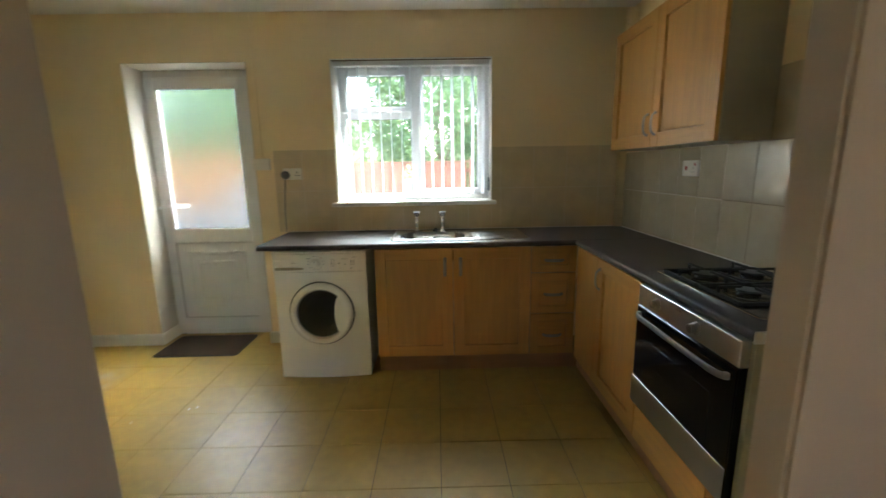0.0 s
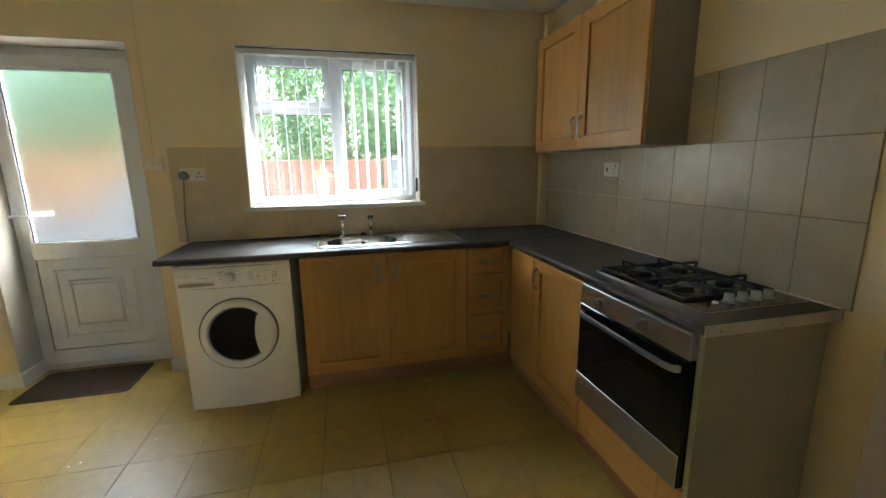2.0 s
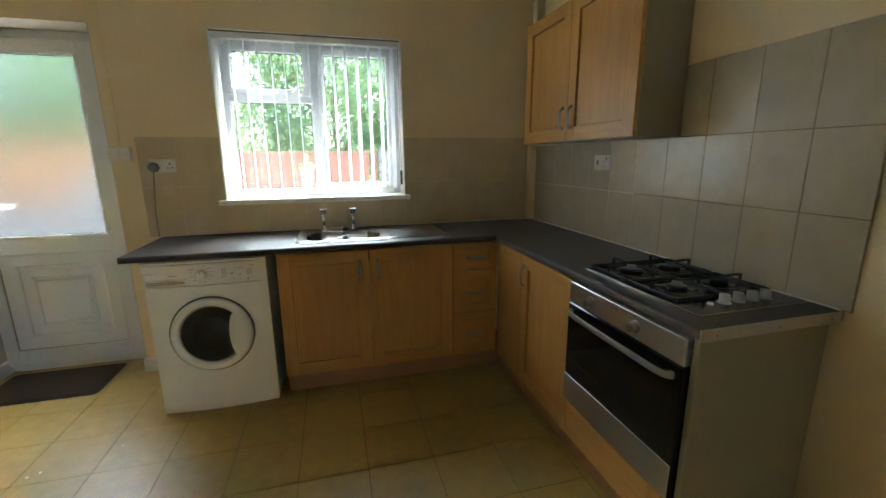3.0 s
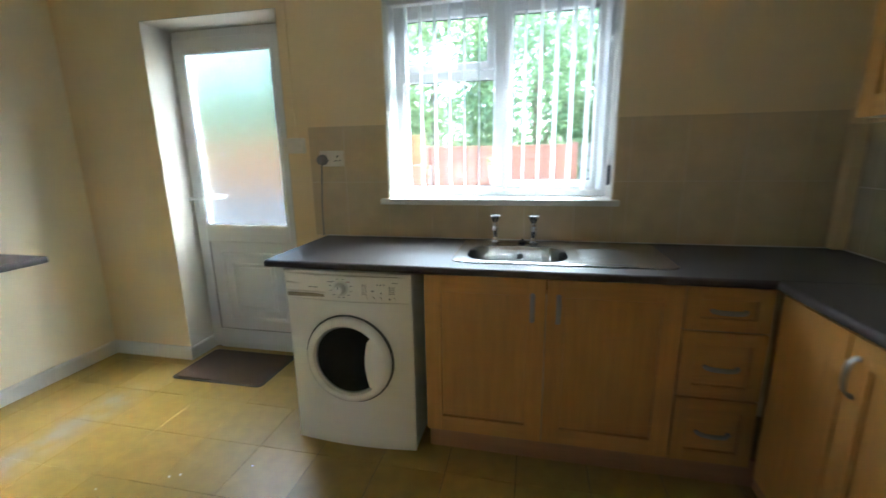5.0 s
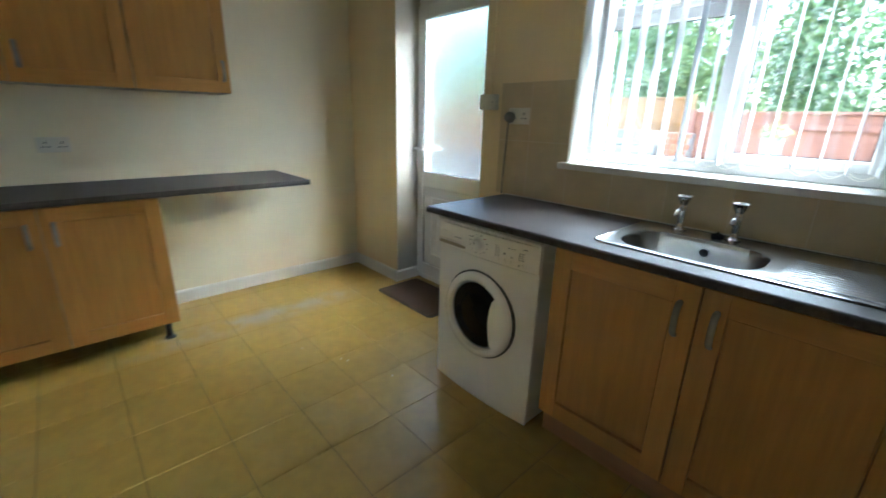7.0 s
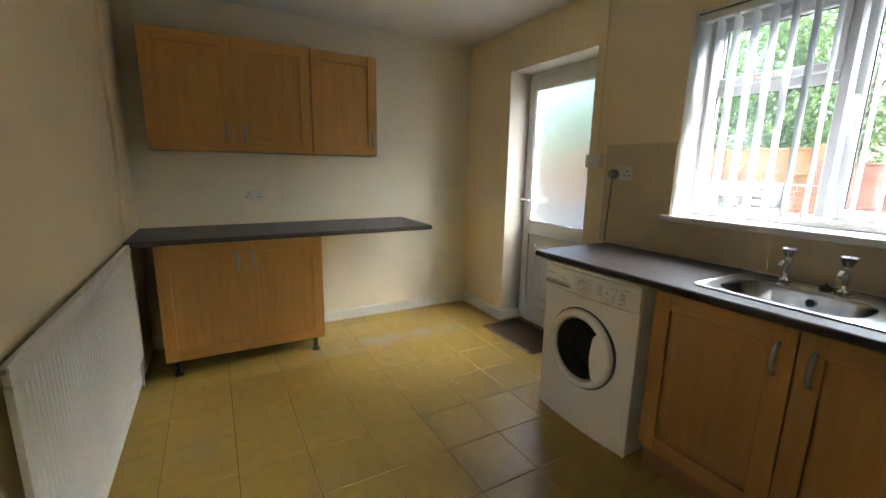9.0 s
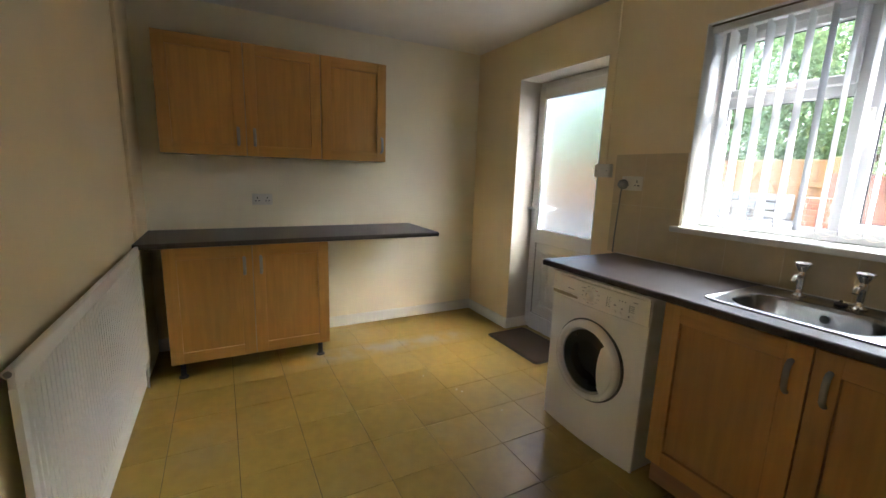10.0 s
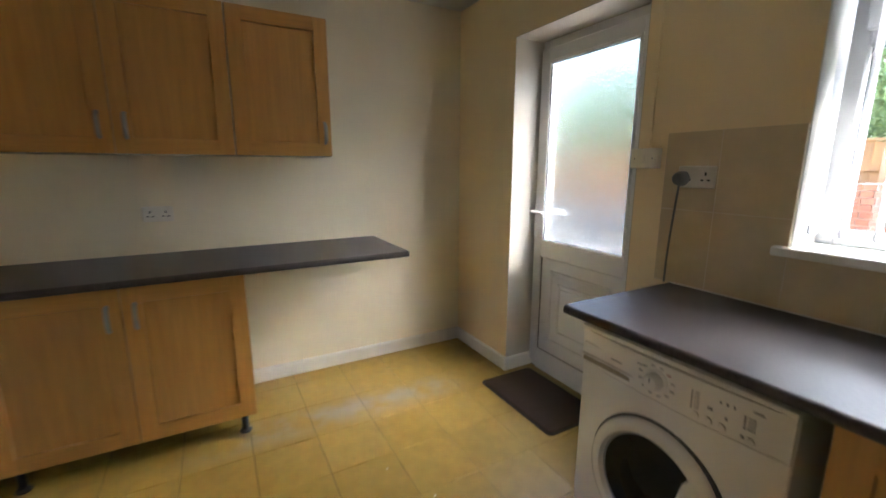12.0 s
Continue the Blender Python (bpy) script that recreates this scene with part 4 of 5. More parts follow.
for x, z, w, h in ([(0.385, 0.762 + 0.0085 * i, 0.0022, 0.0022) for i in range(6)] + [(0.452 + 0.015 * i, 0.806, 0.0024, 0.0024) for i in range(3)]
                   + [(0.506, 0.768 + 0.009 * i, 0.0024, 0.0024) for i in range(4)] + [(0.520, 0.768 + 0.009 * i, 0.008, 0.0011) for i in range(4)]
                   + [(0.398, 0.762 + 0.0085 * i, 0.006, 0.0009) for i in range(6)] + [(0.430, 0.778, 0.006, 0.003), (0.468, 0.770, 0.003, 0.003), (0.530, 0.815, 0.012, 0.0012), (0.505, 0.744, 0.004, 0.003), (0.150, 0.784, 0.022, 0.0013), (0.235, 0.812, 0.012, 0.0011)]):
    part("print_mark", bx(x - w, x + w, -0.0170 + 0.020 * abs(x - 0.3) ** 2 / 0.09, -0.002, z - h, z + h), PRINT, cpn)
for x in (0.398, 0.430, 0.462, 0.525):
    part("option_button", lathe(bmesh.new(), [(0.0095, 0), (0.0085, 0.005)], Matrix.Translation((x, -0.011, 0.745)) @ TO_Y, 14), APPL_PLASTIC, cpn, smooth=True)
CD = Matrix.Translation((0.300, -0.010, 0.452)) @ TO_Y
dd = part("porthole_door", lathe(bmesh.new(), [(0.203, -0.004), (0.203, 0.012), (0.197, 0.024), (0.186, 0.031), (0.175, 0.032), (0.166, 0.028), (0.162, 0.006)], CD, 64, cap=False), APPLIANCE, wm, "white porthole door ring", smooth=True)
# Dark ring draws the shadow line in the gap around the door.
part("door_seam", lathe(bmesh.new(), [(0.211, -0.010), (0.211, 0.002), (0.203, 0.003), (0.203, -0.010)], CD, 56, cap=False), DARKGREY, dd)
part("inner_rim", lathe(bmesh.new(), [(0.163, 0.008), (0.158, 0.012), (0.154, 0.009)], CD, 56, cap=False), PRINT, dd, "grey inner door rim", smooth=True)
part("porthole_glass", lathe(bmesh.new(), [(0.155, 0.009), (0.138, 0.002), (0.122, 0.001), (0.114, 0.006), (0.100, 0.009), (0.06, 0.015), (0.02, 0.017), (0.004, 0.0172)], CD, 48), DRUM, dd, "dark dished porthole glass", smooth=True)
bm = bmesh.new()
arc = [radians(-46 + 92 * k / 14) for k in range(15)]
outer = [(0.300 + 0.186 * math.cos(a), 0.452 + 0.186 * math.sin(a)) for a in arc]
inner = [(0.300 + 0.104 - 0.016 * math.cos(2 * a), 0.452 + 0.146 * math.sin(a)) for a in arc]
T = [[(x, y, z) for (x, z), y in ((o, -0.0405), (i, -0.0435), (i, -0.018))] for o, i in zip(outer, inner)]
vv = [[bm.verts.new(p) for p in row] for row in T]
for a, b in zip(vv, vv[1:]):
    for k in range(2):
        bm.faces.new((a[k], a[k + 1], b[k + 1], b[k]))
bmesh.ops.recalc_face_normals(bm, faces=bm.faces[:])
bmesh.ops.solidify(bm, geom=bm.faces[:], thickness=0.004)
part("door_grip", bm, APPLIANCE, dd, "white crescent door grip", smooth=True)
for x in (0.06, 0.54):
    for y in (0.06, 0.48):
        part("foot", lathe(bmesh.new(), [(0.02, 0), (0.02, 0.006), (0.012, 0.014)], Matrix.Translation((x, y, 0)), 12), DARKGREY, wm)

# ---- left wall run ----
wl = thing("worktop", Matrix(), "dark grey laminate worktop along the wall, overhanging past its cabinet", "worktop")
part("slab", bx(XL + 0.001, -2.092, 0.674, 2.667, WB, WT, 0), LAMINATE, wl)
part("front_edge", nosed(bmesh.new(), (-2.092, 0.674), (-2.092, 2.667), (1, 0), WB, WT), LAMINATE, wl, smooth=True)
part("end_strip", bx(XL + 0.002, -2.092, 2.6675, 2.6705, WB + 0.001, WT - 0.001, 0.0008), LAMINATE, wl)
lu = thing("base_cabinet", W_RUN(0.802, -2.127), "freestanding beech double-door base cabinet on black legs, without plinth", "kitchen cabinet", "fitted base units")
carcass(lu, 1.0, 0.56, 0.112, 0.873, [(x, y) for x in (0.06, 0.94) for y in (0.06, 0.5)])
shaker(lu, "door", 0, 0.502, 0.112, 0.870, handle=(0.452, 0.735, True))
shaker(lu, "door", 0.502, 1.0, 0.112, 0.870, handle=(0.552, 0.735, True))


def wall_unit(m, w, d, z0, z1, label, doors, handles):
    u = thing("wall_cabinet", m, label, "kitchen cabinet", "wall cabinets")
    carcass(u, w, d, z0, z1, top=True)
    for (a, b), h in zip(doors, handles):
        shaker(u, "door", a, b, z0, z1, handle=h)
    return u


wall_unit(W_RUN(0.812, -2.421), 1.018, 0.283, 1.447, 2.190, "beech double-door wall cabinet over the side worktop", ((0, 0.510), (0.510, 1.018)), ((0.460, 1.578, True), (0.562, 1.578, True)))
wall_unit(W_RUN(1.832, -2.421), 0.506, 0.283, 1.447, 2.190, "beech single-door wall cabinet at the end of the row", ((0, 0.506),), ((0.468, 1.578, True),))
wall_unit(E_RUN(3.035, 1.374), 1.060, 0.251, 1.468, 2.190, "pale beech double-door wall cabinet with cream side near the hob", ((0, 0.520), (0.520, 1.060)), ((0.480, 1.592, True), (0.562, 1.592, True)))
part("pipe_boxing_trim", bx(1.545, 1.605, 3.25, 3.31, 2.190, 2.44, 0.003), CREAM)
tagged(bpy.data.objects["pipe_boxing_trim"], "cream boxed pipe rising above the wall cabinet", "boxing", kind="structure")

tagged(part("corner_boxing", bx(1.566, XR - 0.0005, 3.326, YN - 0.0005, WT + 0.001, 1.467, 0.004), CREAM), "cream painted boxed pipe in the tiled corner", "boxing", kind="structure")

# ---- radiator ----
rd = thing("radiator", pose(-2.090, YS - 0.042, 0), "white panel radiator with vertical flutes, fixed to the wall", "radiator")
RW, RZ0, RZ1 = 1.665, 0.185, 0.900
bm = bmesh.new()
n = 48
front_pts = []
for i in range(n + 1):
    x = 0.03 + (RW - 0.06) * i / n
    for dx, dy in ((0.0, 0), (0.30, 0), (0.42, 0.007), (0.88, 0.007)):
        xx = x + dx * (RW - 0.06) / n
        if xx <= RW - 0.03:
            front_pts.append((xx, 0.095 - dy))
levels = ((RZ0 + 0.03, 0.0), (RZ0 + 0.055, 1.0), (RZ1 - 0.075, 1.0), (RZ1 - 0.05, 0.0))
grid = [[bm.verts.new((x, 0.095 - (0.095 - y) * f, z)) for x, y in front_pts] for z, f in levels]
for a, b in zip(grid, grid[1:]):
    for i in range(len(front_pts) - 1):
        bm.faces.new((a[i], b[i], b[i + 1], a[i + 1]))
box(bm, 0.0, RW, 0.078, 0.0955, RZ1 - 0.052, RZ1, 0.006, seg=2)
box(bm, 0.0, RW, 0.078, 0.0955, RZ0, RZ0 + 0.032, 0.006, seg=2)
box(bm, 0.0, 0.032, 0.079, 0.0953, RZ0 + 0.03, RZ1 - 0.05)
box(bm, RW - 0.032, RW, 0.079, 0.0953, RZ0 + 0.03, RZ1 - 0.05)
box(bm, 0.03, RW - 0.03, 0.076, 0.080, RZ0 + 0.02, RZ1 - 0.02)
part("panel", bm, RADIATOR, rd, "white fluted panel")
bm = sweep(bmesh.new(), [(0.001, 0.083, RZ1 - 0.012), (RW - 0.001, 0.083, RZ1 - 0.012)], 0.013, 0.013, 12)
part("top_seam", bm, RADIATOR, rd, smooth=True)
part("bleed_plug", lathe(bmesh.new(), [(0.008, 0), (0.008, 0.004)], Matrix.Translation((RW - 0.002, 0.083, RZ1 - 0.012)) @ Matrix.Rotation(radians(90), 4, "Y"), 12), NICKEL, rd)
for x in (0.2, 0.85, 1.45):
    part("bracket", bx(x, x + 0.035, 0.043, 0.078, RZ0 + 0.1, RZ1 - 0.1, 0.002), RADIATOR, rd)
bm = sweep(bmesh.new(), [(-0.03, 0.072, 0.001), (-0.03, 0.072, 0.18), (-0.02, 0.078, 0.20), (0.01, 0.083, 0.203)], 0.0075, 0.0075, 10, (0, 1, 0))
part("feed_pipe", bm, WHITE, rd, "white painted feed pipe", smooth=True)

# ---- electrical fittings ----
def double_socket(m, label):
    """A 146 x 86 mm plate; local x across, facing -y."""
    s = thing("double_socket", m, label, "wall socket")
    part("plate", bx(-0.073, 0.073, -0.011, -0.001, -0.043, 0.043, 0.004), SOCKET, s)
    for sx in (-1, 1):
        cxx = sx * 0.036
        for dx, dz, w, h in ((0, 0.012, 0.0035, 0.0065), (-0.012, -0.012, 0.0055, 0.003), (0.012, -0.012, 0.0055, 0.003)):
            part("pin_slot", bx(cxx + dx - w, cxx + dx + w, -0.0116, -0.0108, dz - h, dz + h), GASKET, s)
        part("rocker", bx(cxx - 0.007 - sx * 0.020, cxx + 0.007 - sx * 0.020, -0.0145, -0.0105, 0.010, 0.033, 0.0015), SOCKET, s)
    return s


double_socket(pose(-0.893, YN - 0.008, 1.352), "white double socket on the tiles with a grey plug in it")
double_socket(pose(XL, 1.426, 1.130, 0, 0, 90), "white double socket above the side worktop")
cs = thing("cooker_switch", pose(XR - 0.008, 2.505, 1.350, 0, 0, -90), "white cooker control unit with red switches on tiles", "wall switch")
part("plate", bx(-0.073, 0.073, -0.011, -0.001, -0.043, 0.043, 0.004), SOCKET, cs)
part("rocker", bx(-0.041, -0.027, -0.016, -0.0105, -0.010, 0.014, 0.002), REDPLASTIC, cs, "red cooker switch")
part("rocker", bx(0.038, 0.048, -0.0145, -0.0105, 0.012, 0.030, 0.002), REDPLASTIC, cs, "red socket switch")
for dx, dz, w, h in ((0.022, 0.002, 0.0025, 0.005), (0.012, -0.018, 0.004, 0.002), (0.034, -0.018, 0.004, 0.002)):
    part("pin_slot", bx(dx - w, dx + w, -0.0116, -0.0108, dz - h, dz + h), GASKET, cs)

pl = thing("plug", pose(-0.945, YN - 0.020, 1.345), "grey moulded plug with its flex hanging to the worktop", "plug")
part("plug_body", lathe(bmesh.new(), [(0.030, 0), (0.030, 0.012), (0.025, 0.030), (0.018, 0.036)], TO_Y, 20), GREYPLUG, pl, smooth=True)
bm = sweep(bmesh.new(), [(0, -0.018, -0.024), (-0.002, -0.020, -0.06), (-0.012, -0.012, -0.14), (-0.024, -0.004, -0.24), (-0.028, -0.004, -0.34), (-0.026, -0.008, -0.432)], 0.0042, 0.0042, 8, (0, 1, 0))
part("flex", bm, GREYPLUG, pl, "grey flex", smooth=True)
sw = thing("light_switch", pose(-1.112, YN, 1.426), "white surface-mounted light switch box beside the back door", "light switch")
part("pattress", bx(-0.058, 0.058, -0.036, -0.001, -0.042, 0.042, 0.003), SOCKET, sw)
part("plate", bx(-0.0585, 0.0585, -0.043, -0.0362, -0.0425, 0.0425, 0.003), SOCKET, sw)
part("rocker", bx(-0.008, 0.008, -0.047, -0.0425, -0.014, 0.014, 0.002), SOCKET, sw)
for sx in (-1, 1):
    part("screw", lathe(bmesh.new(), [(0.0035, 0), (0.003, 0.001)], Matrix.Translation((sx * 0.042, -0.0428, 0)) @ TO_Y, 10), PRINT, sw)
tagged(part("conduit", bx(-1.119, -1.107, YN - 0.009, YN - 0.0005, 1.468, H - 0.001, 0.002), CREAM), "cream painted cable conduit rising above the switch", "conduit", kind="structure")

# ---- garden ----
G = -0.20
def ground():
    bm = bmesh.new()
    R = 400
    vs = [bm.verts.new(p) for p in ((-R, YO, G - 0.01), (R, YO, G - 0.01), (R, R, G - 0.01), (-R, R, G - 0.01), (-R, -R, G - 0.01), (R, -R, G - 0.01))]
    bm.faces.new((vs[0], vs[1], vs[2], vs[3]))
    bm.faces.new((vs[4], vs[5], vs[1], vs[0]))
    return part("ground", bm, EARTH)
tagged(ground(), "rough grass and soil behind the house", "ground", kind="structure")
patio = tagged(part("patio", bx(-7.0, 4.0, YO + 0.002, 7.2, G - 0.03, G - 0.004), MORTAR), "grey concrete slab patio outside the door", "patio", kind="structure")


def post_fence(name, x0, x1, y, z0, z1, mat_, label, board=0.125, rails=(0.25, 0.9, 1.5), brace=False):
    f = thing(name, pose(x0, y, z0), label, "fence")
    L = x1 - x0
    hgt = z1 - z0
    n = int(L / (board - 0.012))
    me = None
    for i in range(n):
        if me is None:
            b = part("board", bx(0, board, 0.045, 0.060, 0.02, hgt - 0.02, 0.002), mat_, f)
            me = b.data
        else:
            b = new("board", me)
            b.parent = f
        b.matrix_basis = pose(i * (board - 0.012), (i % 2) * 0.006, random.uniform(-0.006, 0.006))
    for z in rails:
        part("rail", bx(0, L, 0.005, 0.044, z, z + 0.07, 0.003), mat_, f)
    part("capping", bx(0, L, 0.0, 0.075, hgt - 0.018, hgt + 0.012, 0.003), mat_, f)
    k = max(1, round(L / 1.8))
    for i in range(k + 1):
        x = L * i / k
        part("post", bx(x - 0.045, x + 0.045, -0.03, 0.004, 0, hgt + 0.04, 0.004), mat_, f)
    if brace:
        for i in range(k):
            a, b = L * i / k + 0.1, L * (i + 1) / k - 0.1
            m = 0.5 * (a + b)
            for p, q in (((a, 0.55), (m, hgt - 0.15)), ((m, hgt - 0.15), (b, 0.55))):
                bm = sweep(bmesh.new(), [(p[0], 0.0, p[1]), (q[0], 0.0, q[1])], 0.04, 0.015, 4, (0, 1, 0))
                part("brace", bm, mat_, f)
    return f


post_fence("garden_fence", -1.52, 0.845, 8.0, G, 1.50, FENCE_RED, "red-brown stained timber board fence with rails", rails=(0.35, 1.12, 1.50))
sf = thing("side_fence", pose(0.93, 4.3, G), "pale weathered side fence of level boards", "fence")
for k in range(9):
    part("board", bx(0, 0.018, 0, 3.75, 0.06 + 0.185 * k, 0.215 + 0.185 * k, 0.003), FENCE_PALE, sf)
for k in range(3):
    part("post", bx(0.019, 0.10, 0.02 + 1.80 * k, 0.10 + 1.80 * k, 0, 1.78, 0.004), FENCE_PALE, sf)
post_fence("garden_fence", -9.0, -1.72, 8.55, G, 1.72, FENCE_NEW, "new yellow pine board fence with diagonal braces", rails=(0.35, 1.55), brace=True)

pt = thing("garden_planter", pose(-0.195, 5.95, G), "tall pale grey garden planter with a small green plant", "planter")
part("pedestal", lathe(bmesh.new(), [(0.11, 0), (0.11, 0.05), (0.065, 0.10), (0.055, 0.9), (0.06, 1.25), (0.075, 1.32), (0.08, 1.44), (0.070, 1.44), (0.06, 1.40)], Matrix(), 20), STONE, pt, smooth=True)
rng = np.random.default_rng(5)
bm = bmesh.new()
for k in range(60):
    p = Vector((rng.normal() * 0.05, rng.normal() * 0.05, 1.44 + abs(rng.normal()) * 0.07))
    d = Vector(rng.normal(size=3)).normalized() * 0.06
    q = d.cross(Vector(rng.normal(size=3))).normalized() * 0.015
    bm.faces.new([bm.verts.new(v) for v in (p, p + d * 0.5 + q, p + d, p + d * 0.5 - q)])
tagged(part("plant", bm, LEAF_A, pt, "small green leaves"), kind="stuff")

# low stone wall in front of the new fence
sw_ = thing("stone_wall", pose(-8.0, 7.75, G), "low dry grey stone garden wall before the fence", "garden wall")
bm = bx(4.45, 6.1, 0.06, 0.24, 0, 1.44)
box(bm, 0, 4.45, 0.06, 0.24, 0, 0.88)
part("core", bm, MORTAR, sw_)
stones = [part("stone", bx(-0.5, 0.5, 0, 0.09, 0, 1, 0.06), STONE, sw_)]
first = True
for row in range(13):
    x = -random.random() * 0.2
    z = 0.112 * row
    while x < 6.05:
        w = random.uniform(0.22, 0.52)
        if row < (13 if x > 4.3 else 8):
            s = stones[0] if first else new("stone", stones[0].data)
            first = False
            s.parent = sw_
            s.matrix_basis = Matrix.Translation((x + w / 2, random.uniform(-0.02, 0.02), z)) @ Matrix.Diagonal((w - 0.02, 1, 0.100, 1))
        x += w
bp_ = thing("brick_pier", pose(-1.60, 7.95, G), "red brick garden pier at the fence end", "brick pier")
part("core", bx(-0.16, 0.16, -0.16, 0.16, 0, 1.42), MORTAR, bp_)
b0 = None
for row in range(19):
    for i in range(3):
        if b0 is None:
            b0 = part("brick", bx(0, 0.105, -0.012, 0.09, 0, 0.065, 0.004), BRICK, bp_)
            b = b0
        else:
            b = new("brick", b0.data)
            b.parent = bp_
        b.matrix_basis = pose(-0.168 + 0.115 * i - (0.02 if row % 2 else 0), -0.162 + random.uniform(-0.003, 0.003), 0.004 + 0.075 * row)


def tree(x, y, hgt, spread, seed, mat_, label, leaves=21000):
    rng = np.random.default_rng(seed)
    t = thing("tree", pose(x, y, G), label, "tree")
    bm = sweep(bmesh.new(), [(0.02 * i * math.sin(i), 0.02 * math.cos(2 * i), hgt * 0.8 * i / 8) for i in range(9)], 0.07, 0.07, 9, (0, 1, 0))
    for v in bm.verts:
        k = 1 - 0.8 * v.co.z / (hgt * 0.8)
        v.co.x, v.co.y = v.co.x * (0.25 + k), v.co.y * (0.25 + k)
    tips = []
    for i in range(11):
        a, z0 = 2.4 * i + seed, hgt * (0.12 + 0.06 * i)
        r = spread * (0.9 - 0.04 * i)
        tip = (r * math.cos(a), r * math.sin(a), z0 + hgt * 0.2)
        tips.append(tip)
        sweep(bm, [(0, 0, z0), (tip[0] * 0.5, tip[1] * 0.5, z0 + hgt * 0.13), tip], 0.016, 0.016, 5, (0.1, 0.2, 1))
    part("trunk", bm, BARK, t, "brown branching trunk")
    nc = 210
    u = rng.normal(size=(nc, 3))
    u /= np.linalg.norm(u, axis=1)[:, None]
    rad = rng.uniform(0.45, 1.0, nc) ** 0.6
    c = u * rad[:, None] * np.array([spread, spread * 0.8, hgt * 0.47]) + np.array([0, 0, hgt * 0.55])
    c = c[c[:, 2] > 0.25]
    size = rng.uniform(0.28, 0.62, len(c))
    pick = rng.integers(0, len(c), leaves)
    pos = c[pick] + rng.normal(size=(leaves, 3)) * size[pick][:, None] * 0.55
    d = rng.normal(size=(leaves, 3))
    d[:, 2] -= 0.5
    d /= np.linalg.norm(d, axis=1)[:, None]
    s = np.cross(d, rng.normal(size=(leaves, 3)))
    s /= np.linalg.norm(s, axis=1)[:, None]
    ln = rng.uniform(0.06, 0.135, leaves)[:, None]
    nrm = np.cross(d, s)
    quad = np.stack([pos, pos + d * ln * 0.5 + s * ln * 0.24 + nrm * ln * 0.05, pos + d * ln, pos + d * ln * 0.5 - s * ln * 0.24 + nrm * ln * 0.05], 1)
    me = bpy.data.meshes.new("crown")
    me.from_pydata(quad.reshape(-1, 3).tolist(), [], np.arange(leaves * 4).reshape(-1, 4).tolist())
    me.materials.append(mat_)
    ob = new("crown", me)
    ob.parent = t
    ob["label"] = "dense green leaf crown"
    return t


for i, (x, y, h, sp) in enumerate(((-10.2, 11.2, 5.2, 2.4), (-7.0, 12.0, 5.8, 2.3), (-4.4, 11.0, 5.0, 1.9), (-2.2, 11.6, 5.6, 1.9), (0.3, 11.0, 5.3, 1.8), (2.3, 11.6, 5.2, 1.8), (4.8, 11.2, 5.6, 2.2), (-6.0, 14.2, 7.0, 2.8), (-1.6, 14.4, 7.4, 2.8), (2.6, 14.0, 7.0, 2.8), (-10.8, 14.5, 7.0, 3.0))):
    tree(x, y, h, sp, 11 + i, LEAF_A if i % 3 else LEAF_B, "leafy green broadleaf tree behind the garden fence")

# ---- tiles last ----
tile_meshes = {}


def tile_mesh(name, w, d, th, mat_, bevel):
    key = (name, round(w, 4), round(d, 4))
    if key not in tile_meshes:
        bm = bmesh.new()
        b = min(bevel, w / 4, d / 4)
        loft(bm, [[(b * i, b * i, z), (w - b * i, b * i, z), (w - b * i, d - b * i, z), (b * i, d - b * i, z)] for i, z in ((0, 0), (0, th - b), (1, th))], False, True)
        me = bpy.data.meshes.new(name)
        bm.to_mesh(me)
        bm.free()
        me.materials.append(mat_)
        tile_meshes[key] = me
    return tile_meshes[key]


def cuts(a, b, start, step):
    """Joint positions of a course of tiles between a and b."""
    k = math.ceil((a - start) / step - 1e-6)
    js = [a]
    while start + k * step < b - 0.004:
        if start + k * step > a + 0.004:
            js.append(start + k * step)
        k += 1
    return js + [b]


def lay(parent, name, m, us, vs, th, mat_, gap, bevel, keep=lambda u0, u1, v0, v1: True, jitter=0.0):
    """Lays tiles on the plane of m between the joints us and vs."""
    for u0, u1 in zip(us, us[1:]):
        for v0, v1 in zip(vs, vs[1:]):
            if keep(u0, u1, v0, v1):
                o = new(name, tile_mesh(name, u1 - u0 - gap, v1 - v0 - gap, th, mat_, bevel))
                o.parent = parent
                o.matrix_basis = m @ pose(u0 + gap / 2, v0 + gap / 2, random.uniform(-jitter, jitter))


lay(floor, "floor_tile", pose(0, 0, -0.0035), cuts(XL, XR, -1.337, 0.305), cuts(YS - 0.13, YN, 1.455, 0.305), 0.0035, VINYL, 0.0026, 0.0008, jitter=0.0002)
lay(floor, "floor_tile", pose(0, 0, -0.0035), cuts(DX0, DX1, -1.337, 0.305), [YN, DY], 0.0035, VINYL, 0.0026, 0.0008)

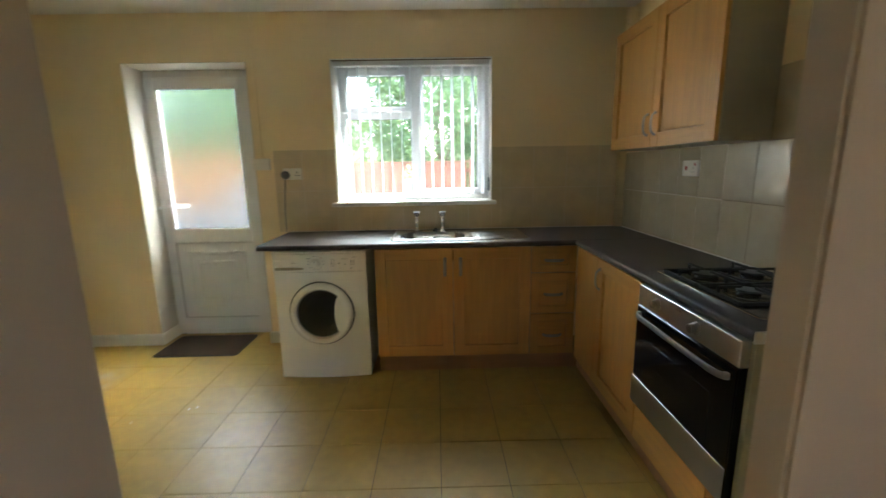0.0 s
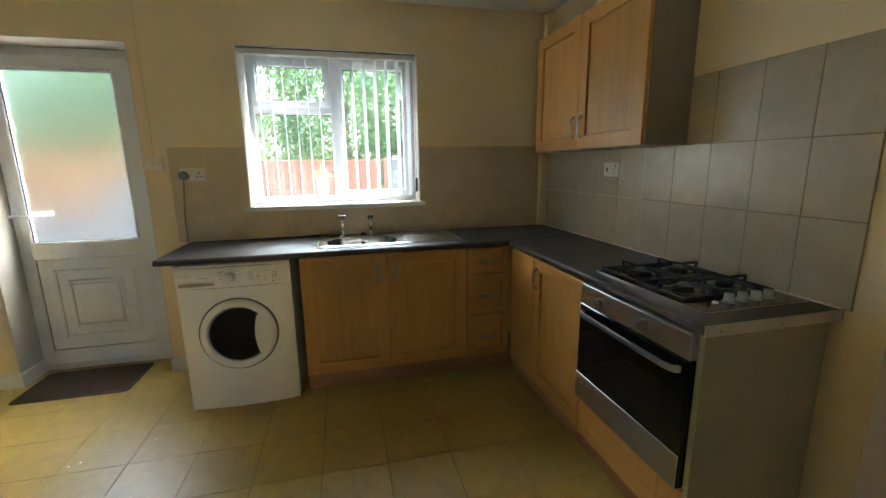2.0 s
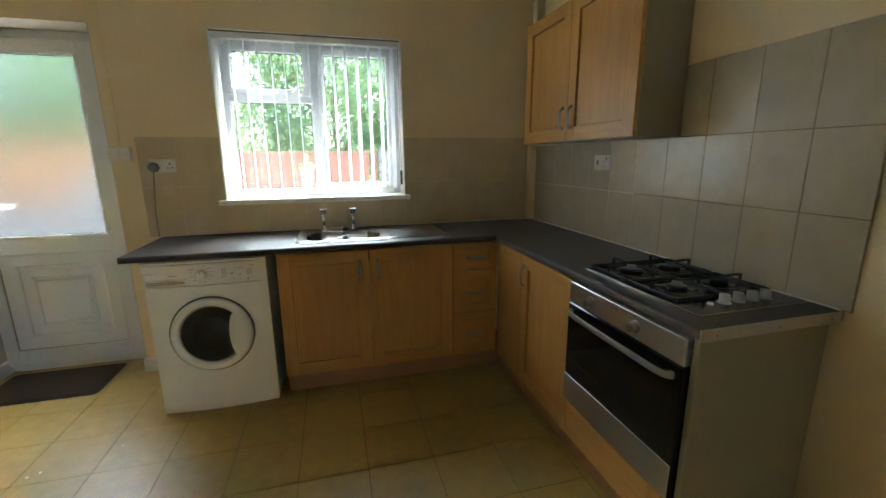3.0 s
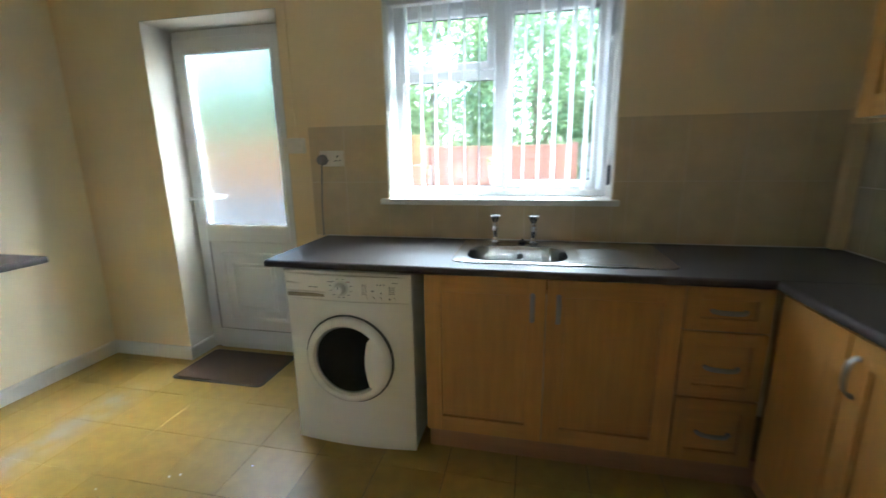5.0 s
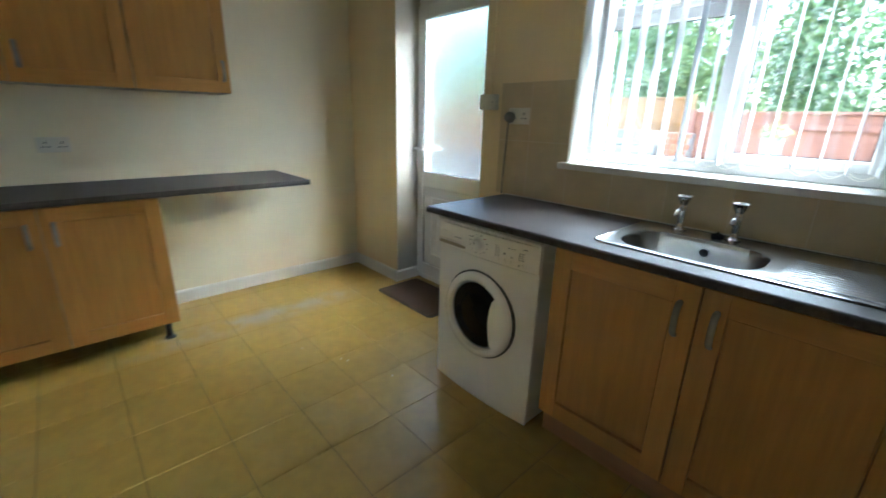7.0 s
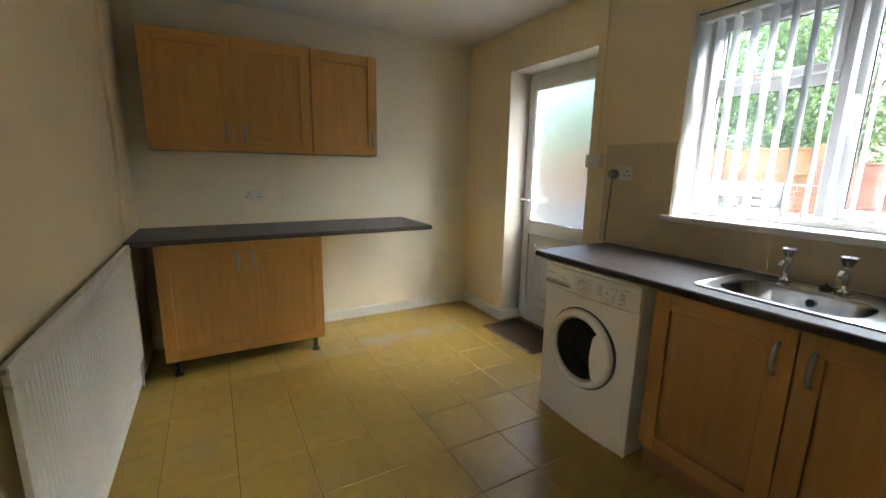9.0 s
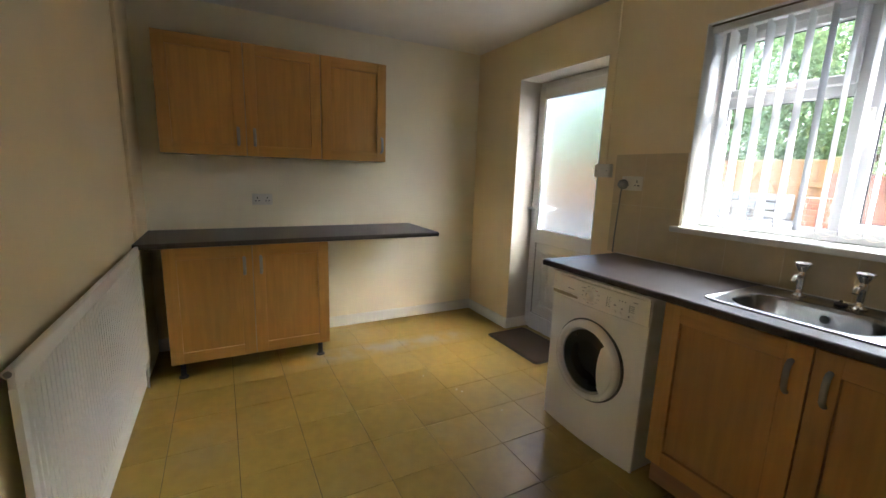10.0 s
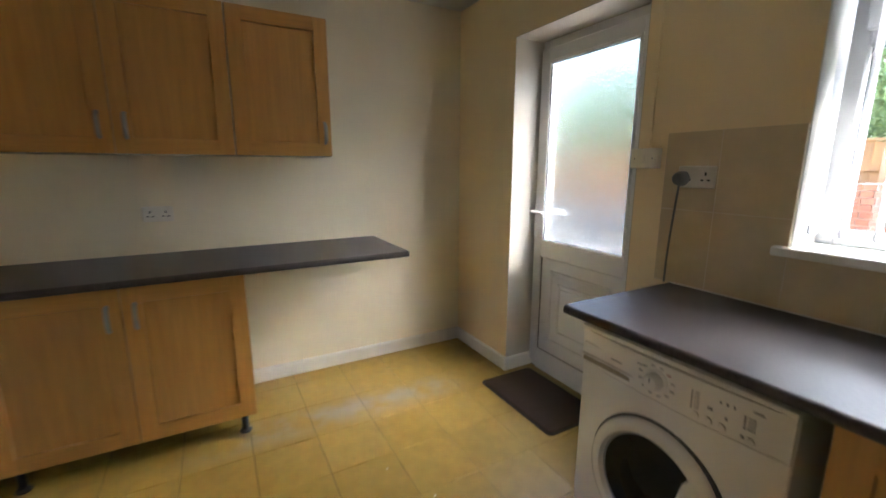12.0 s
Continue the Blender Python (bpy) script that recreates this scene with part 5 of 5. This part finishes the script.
# window wall tiles (u = x, v = z, facing the room)
tn = thing("wall_tiling_north", Matrix(), "beige glazed wall tiles round the window above worktop", "wall tiles", kind="structure")
bm = bmesh.new()
TZ = 1.527
box(bm, -1.028, WX0, YN - 0.0097, YN - 0.0005, 0.910, TZ - 0.001)
box(bm, WX0, WX1, YN - 0.0097, YN - 0.0005, 0.910, 1.097)
box(bm, WX1, 1.564, YN - 0.0097, YN - 0.0005, 0.910, TZ - 0.001)
part("grout", bm, GROUT_W, tn)
MN = Matrix.Translation((0, YN - 0.0045, 0)) @ Matrix.Rotation(radians(90), 4, "X")
for a, b, vs in ((-1.030, WX0, [0.912, 1.220, TZ]), (WX0, WX1, [0.912, 1.097]), (WX1, 1.566, [0.912, 1.220, TZ])):
    lay(tn, "wall_tile", MN, cuts(a, b, -0.817, 0.250), vs, 0.006, TILE_W, 0.0018, 0.0012, jitter=0.0003)
# right wall tiles (u = -y, v = z)
te = thing("wall_tiling_east", Matrix(), "cream glazed wall tiles with brown grout behind hob", "wall tiles", kind="structure")
bm = bx(XR - 0.0092, XR - 0.0005, 1.237, 2.232, 0.910, 1.467)
box(bm, XR - 0.0092, XR - 0.0005, 1.237, 1.970, 1.467, 1.762)
part("grout", bm, GROUT_R, te, "brown stained grout")
part("grout", bx(XR - 0.0092, XR - 0.0005, 2.232, 3.324, 0.910, 1.467), GROUT_W, te, "clean beige grout")
ME = Matrix.Translation((XR - 0.0045, 0, 0)) @ Matrix.Rotation(radians(-90), 4, "Z") @ Matrix.Rotation(radians(90), 4, "X")
us = cuts(-3.325, -1.235, -1.431, 0.2005)
lay(te, "wall_tile", ME, us, [0.912, 1.196, 1.466], 0.006, TILE_R, 0.0032, 0.0012, jitter=0.0003)
lay(te, "wall_tile", ME, cuts(-1.970, -1.235, -1.431, 0.2005), [1.466, 1.764], 0.006, TILE_R, 0.0032, 0.0012, jitter=0.0003)

# flecks of white paint on the floor
rng = np.random.default_rng(9)
bm = bmesh.new()
for cx_, cy_ in ((-1.30, 2.42), (-1.26, 2.44), (-0.98, 2.55), (-1.55, 2.30)):
    r = rng.uniform(0.003, 0.006)
    loop = [(cx_ + r * rng.uniform(0.5, 1.3) * math.cos(a), cy_ + r * rng.uniform(0.5, 1.3) * math.sin(a)) for a in np.linspace(0, 2 * math.pi, 8)[:-1]]
    loft(bm, [[(x, y, z) for x, y in loop] for z in (0.0004, 0.0012)], True, True)
tagged(part("paint_flecks", bm, WHITE), "dried white paint flecks on the floor tiles", "paint flecks", kind="stuff")
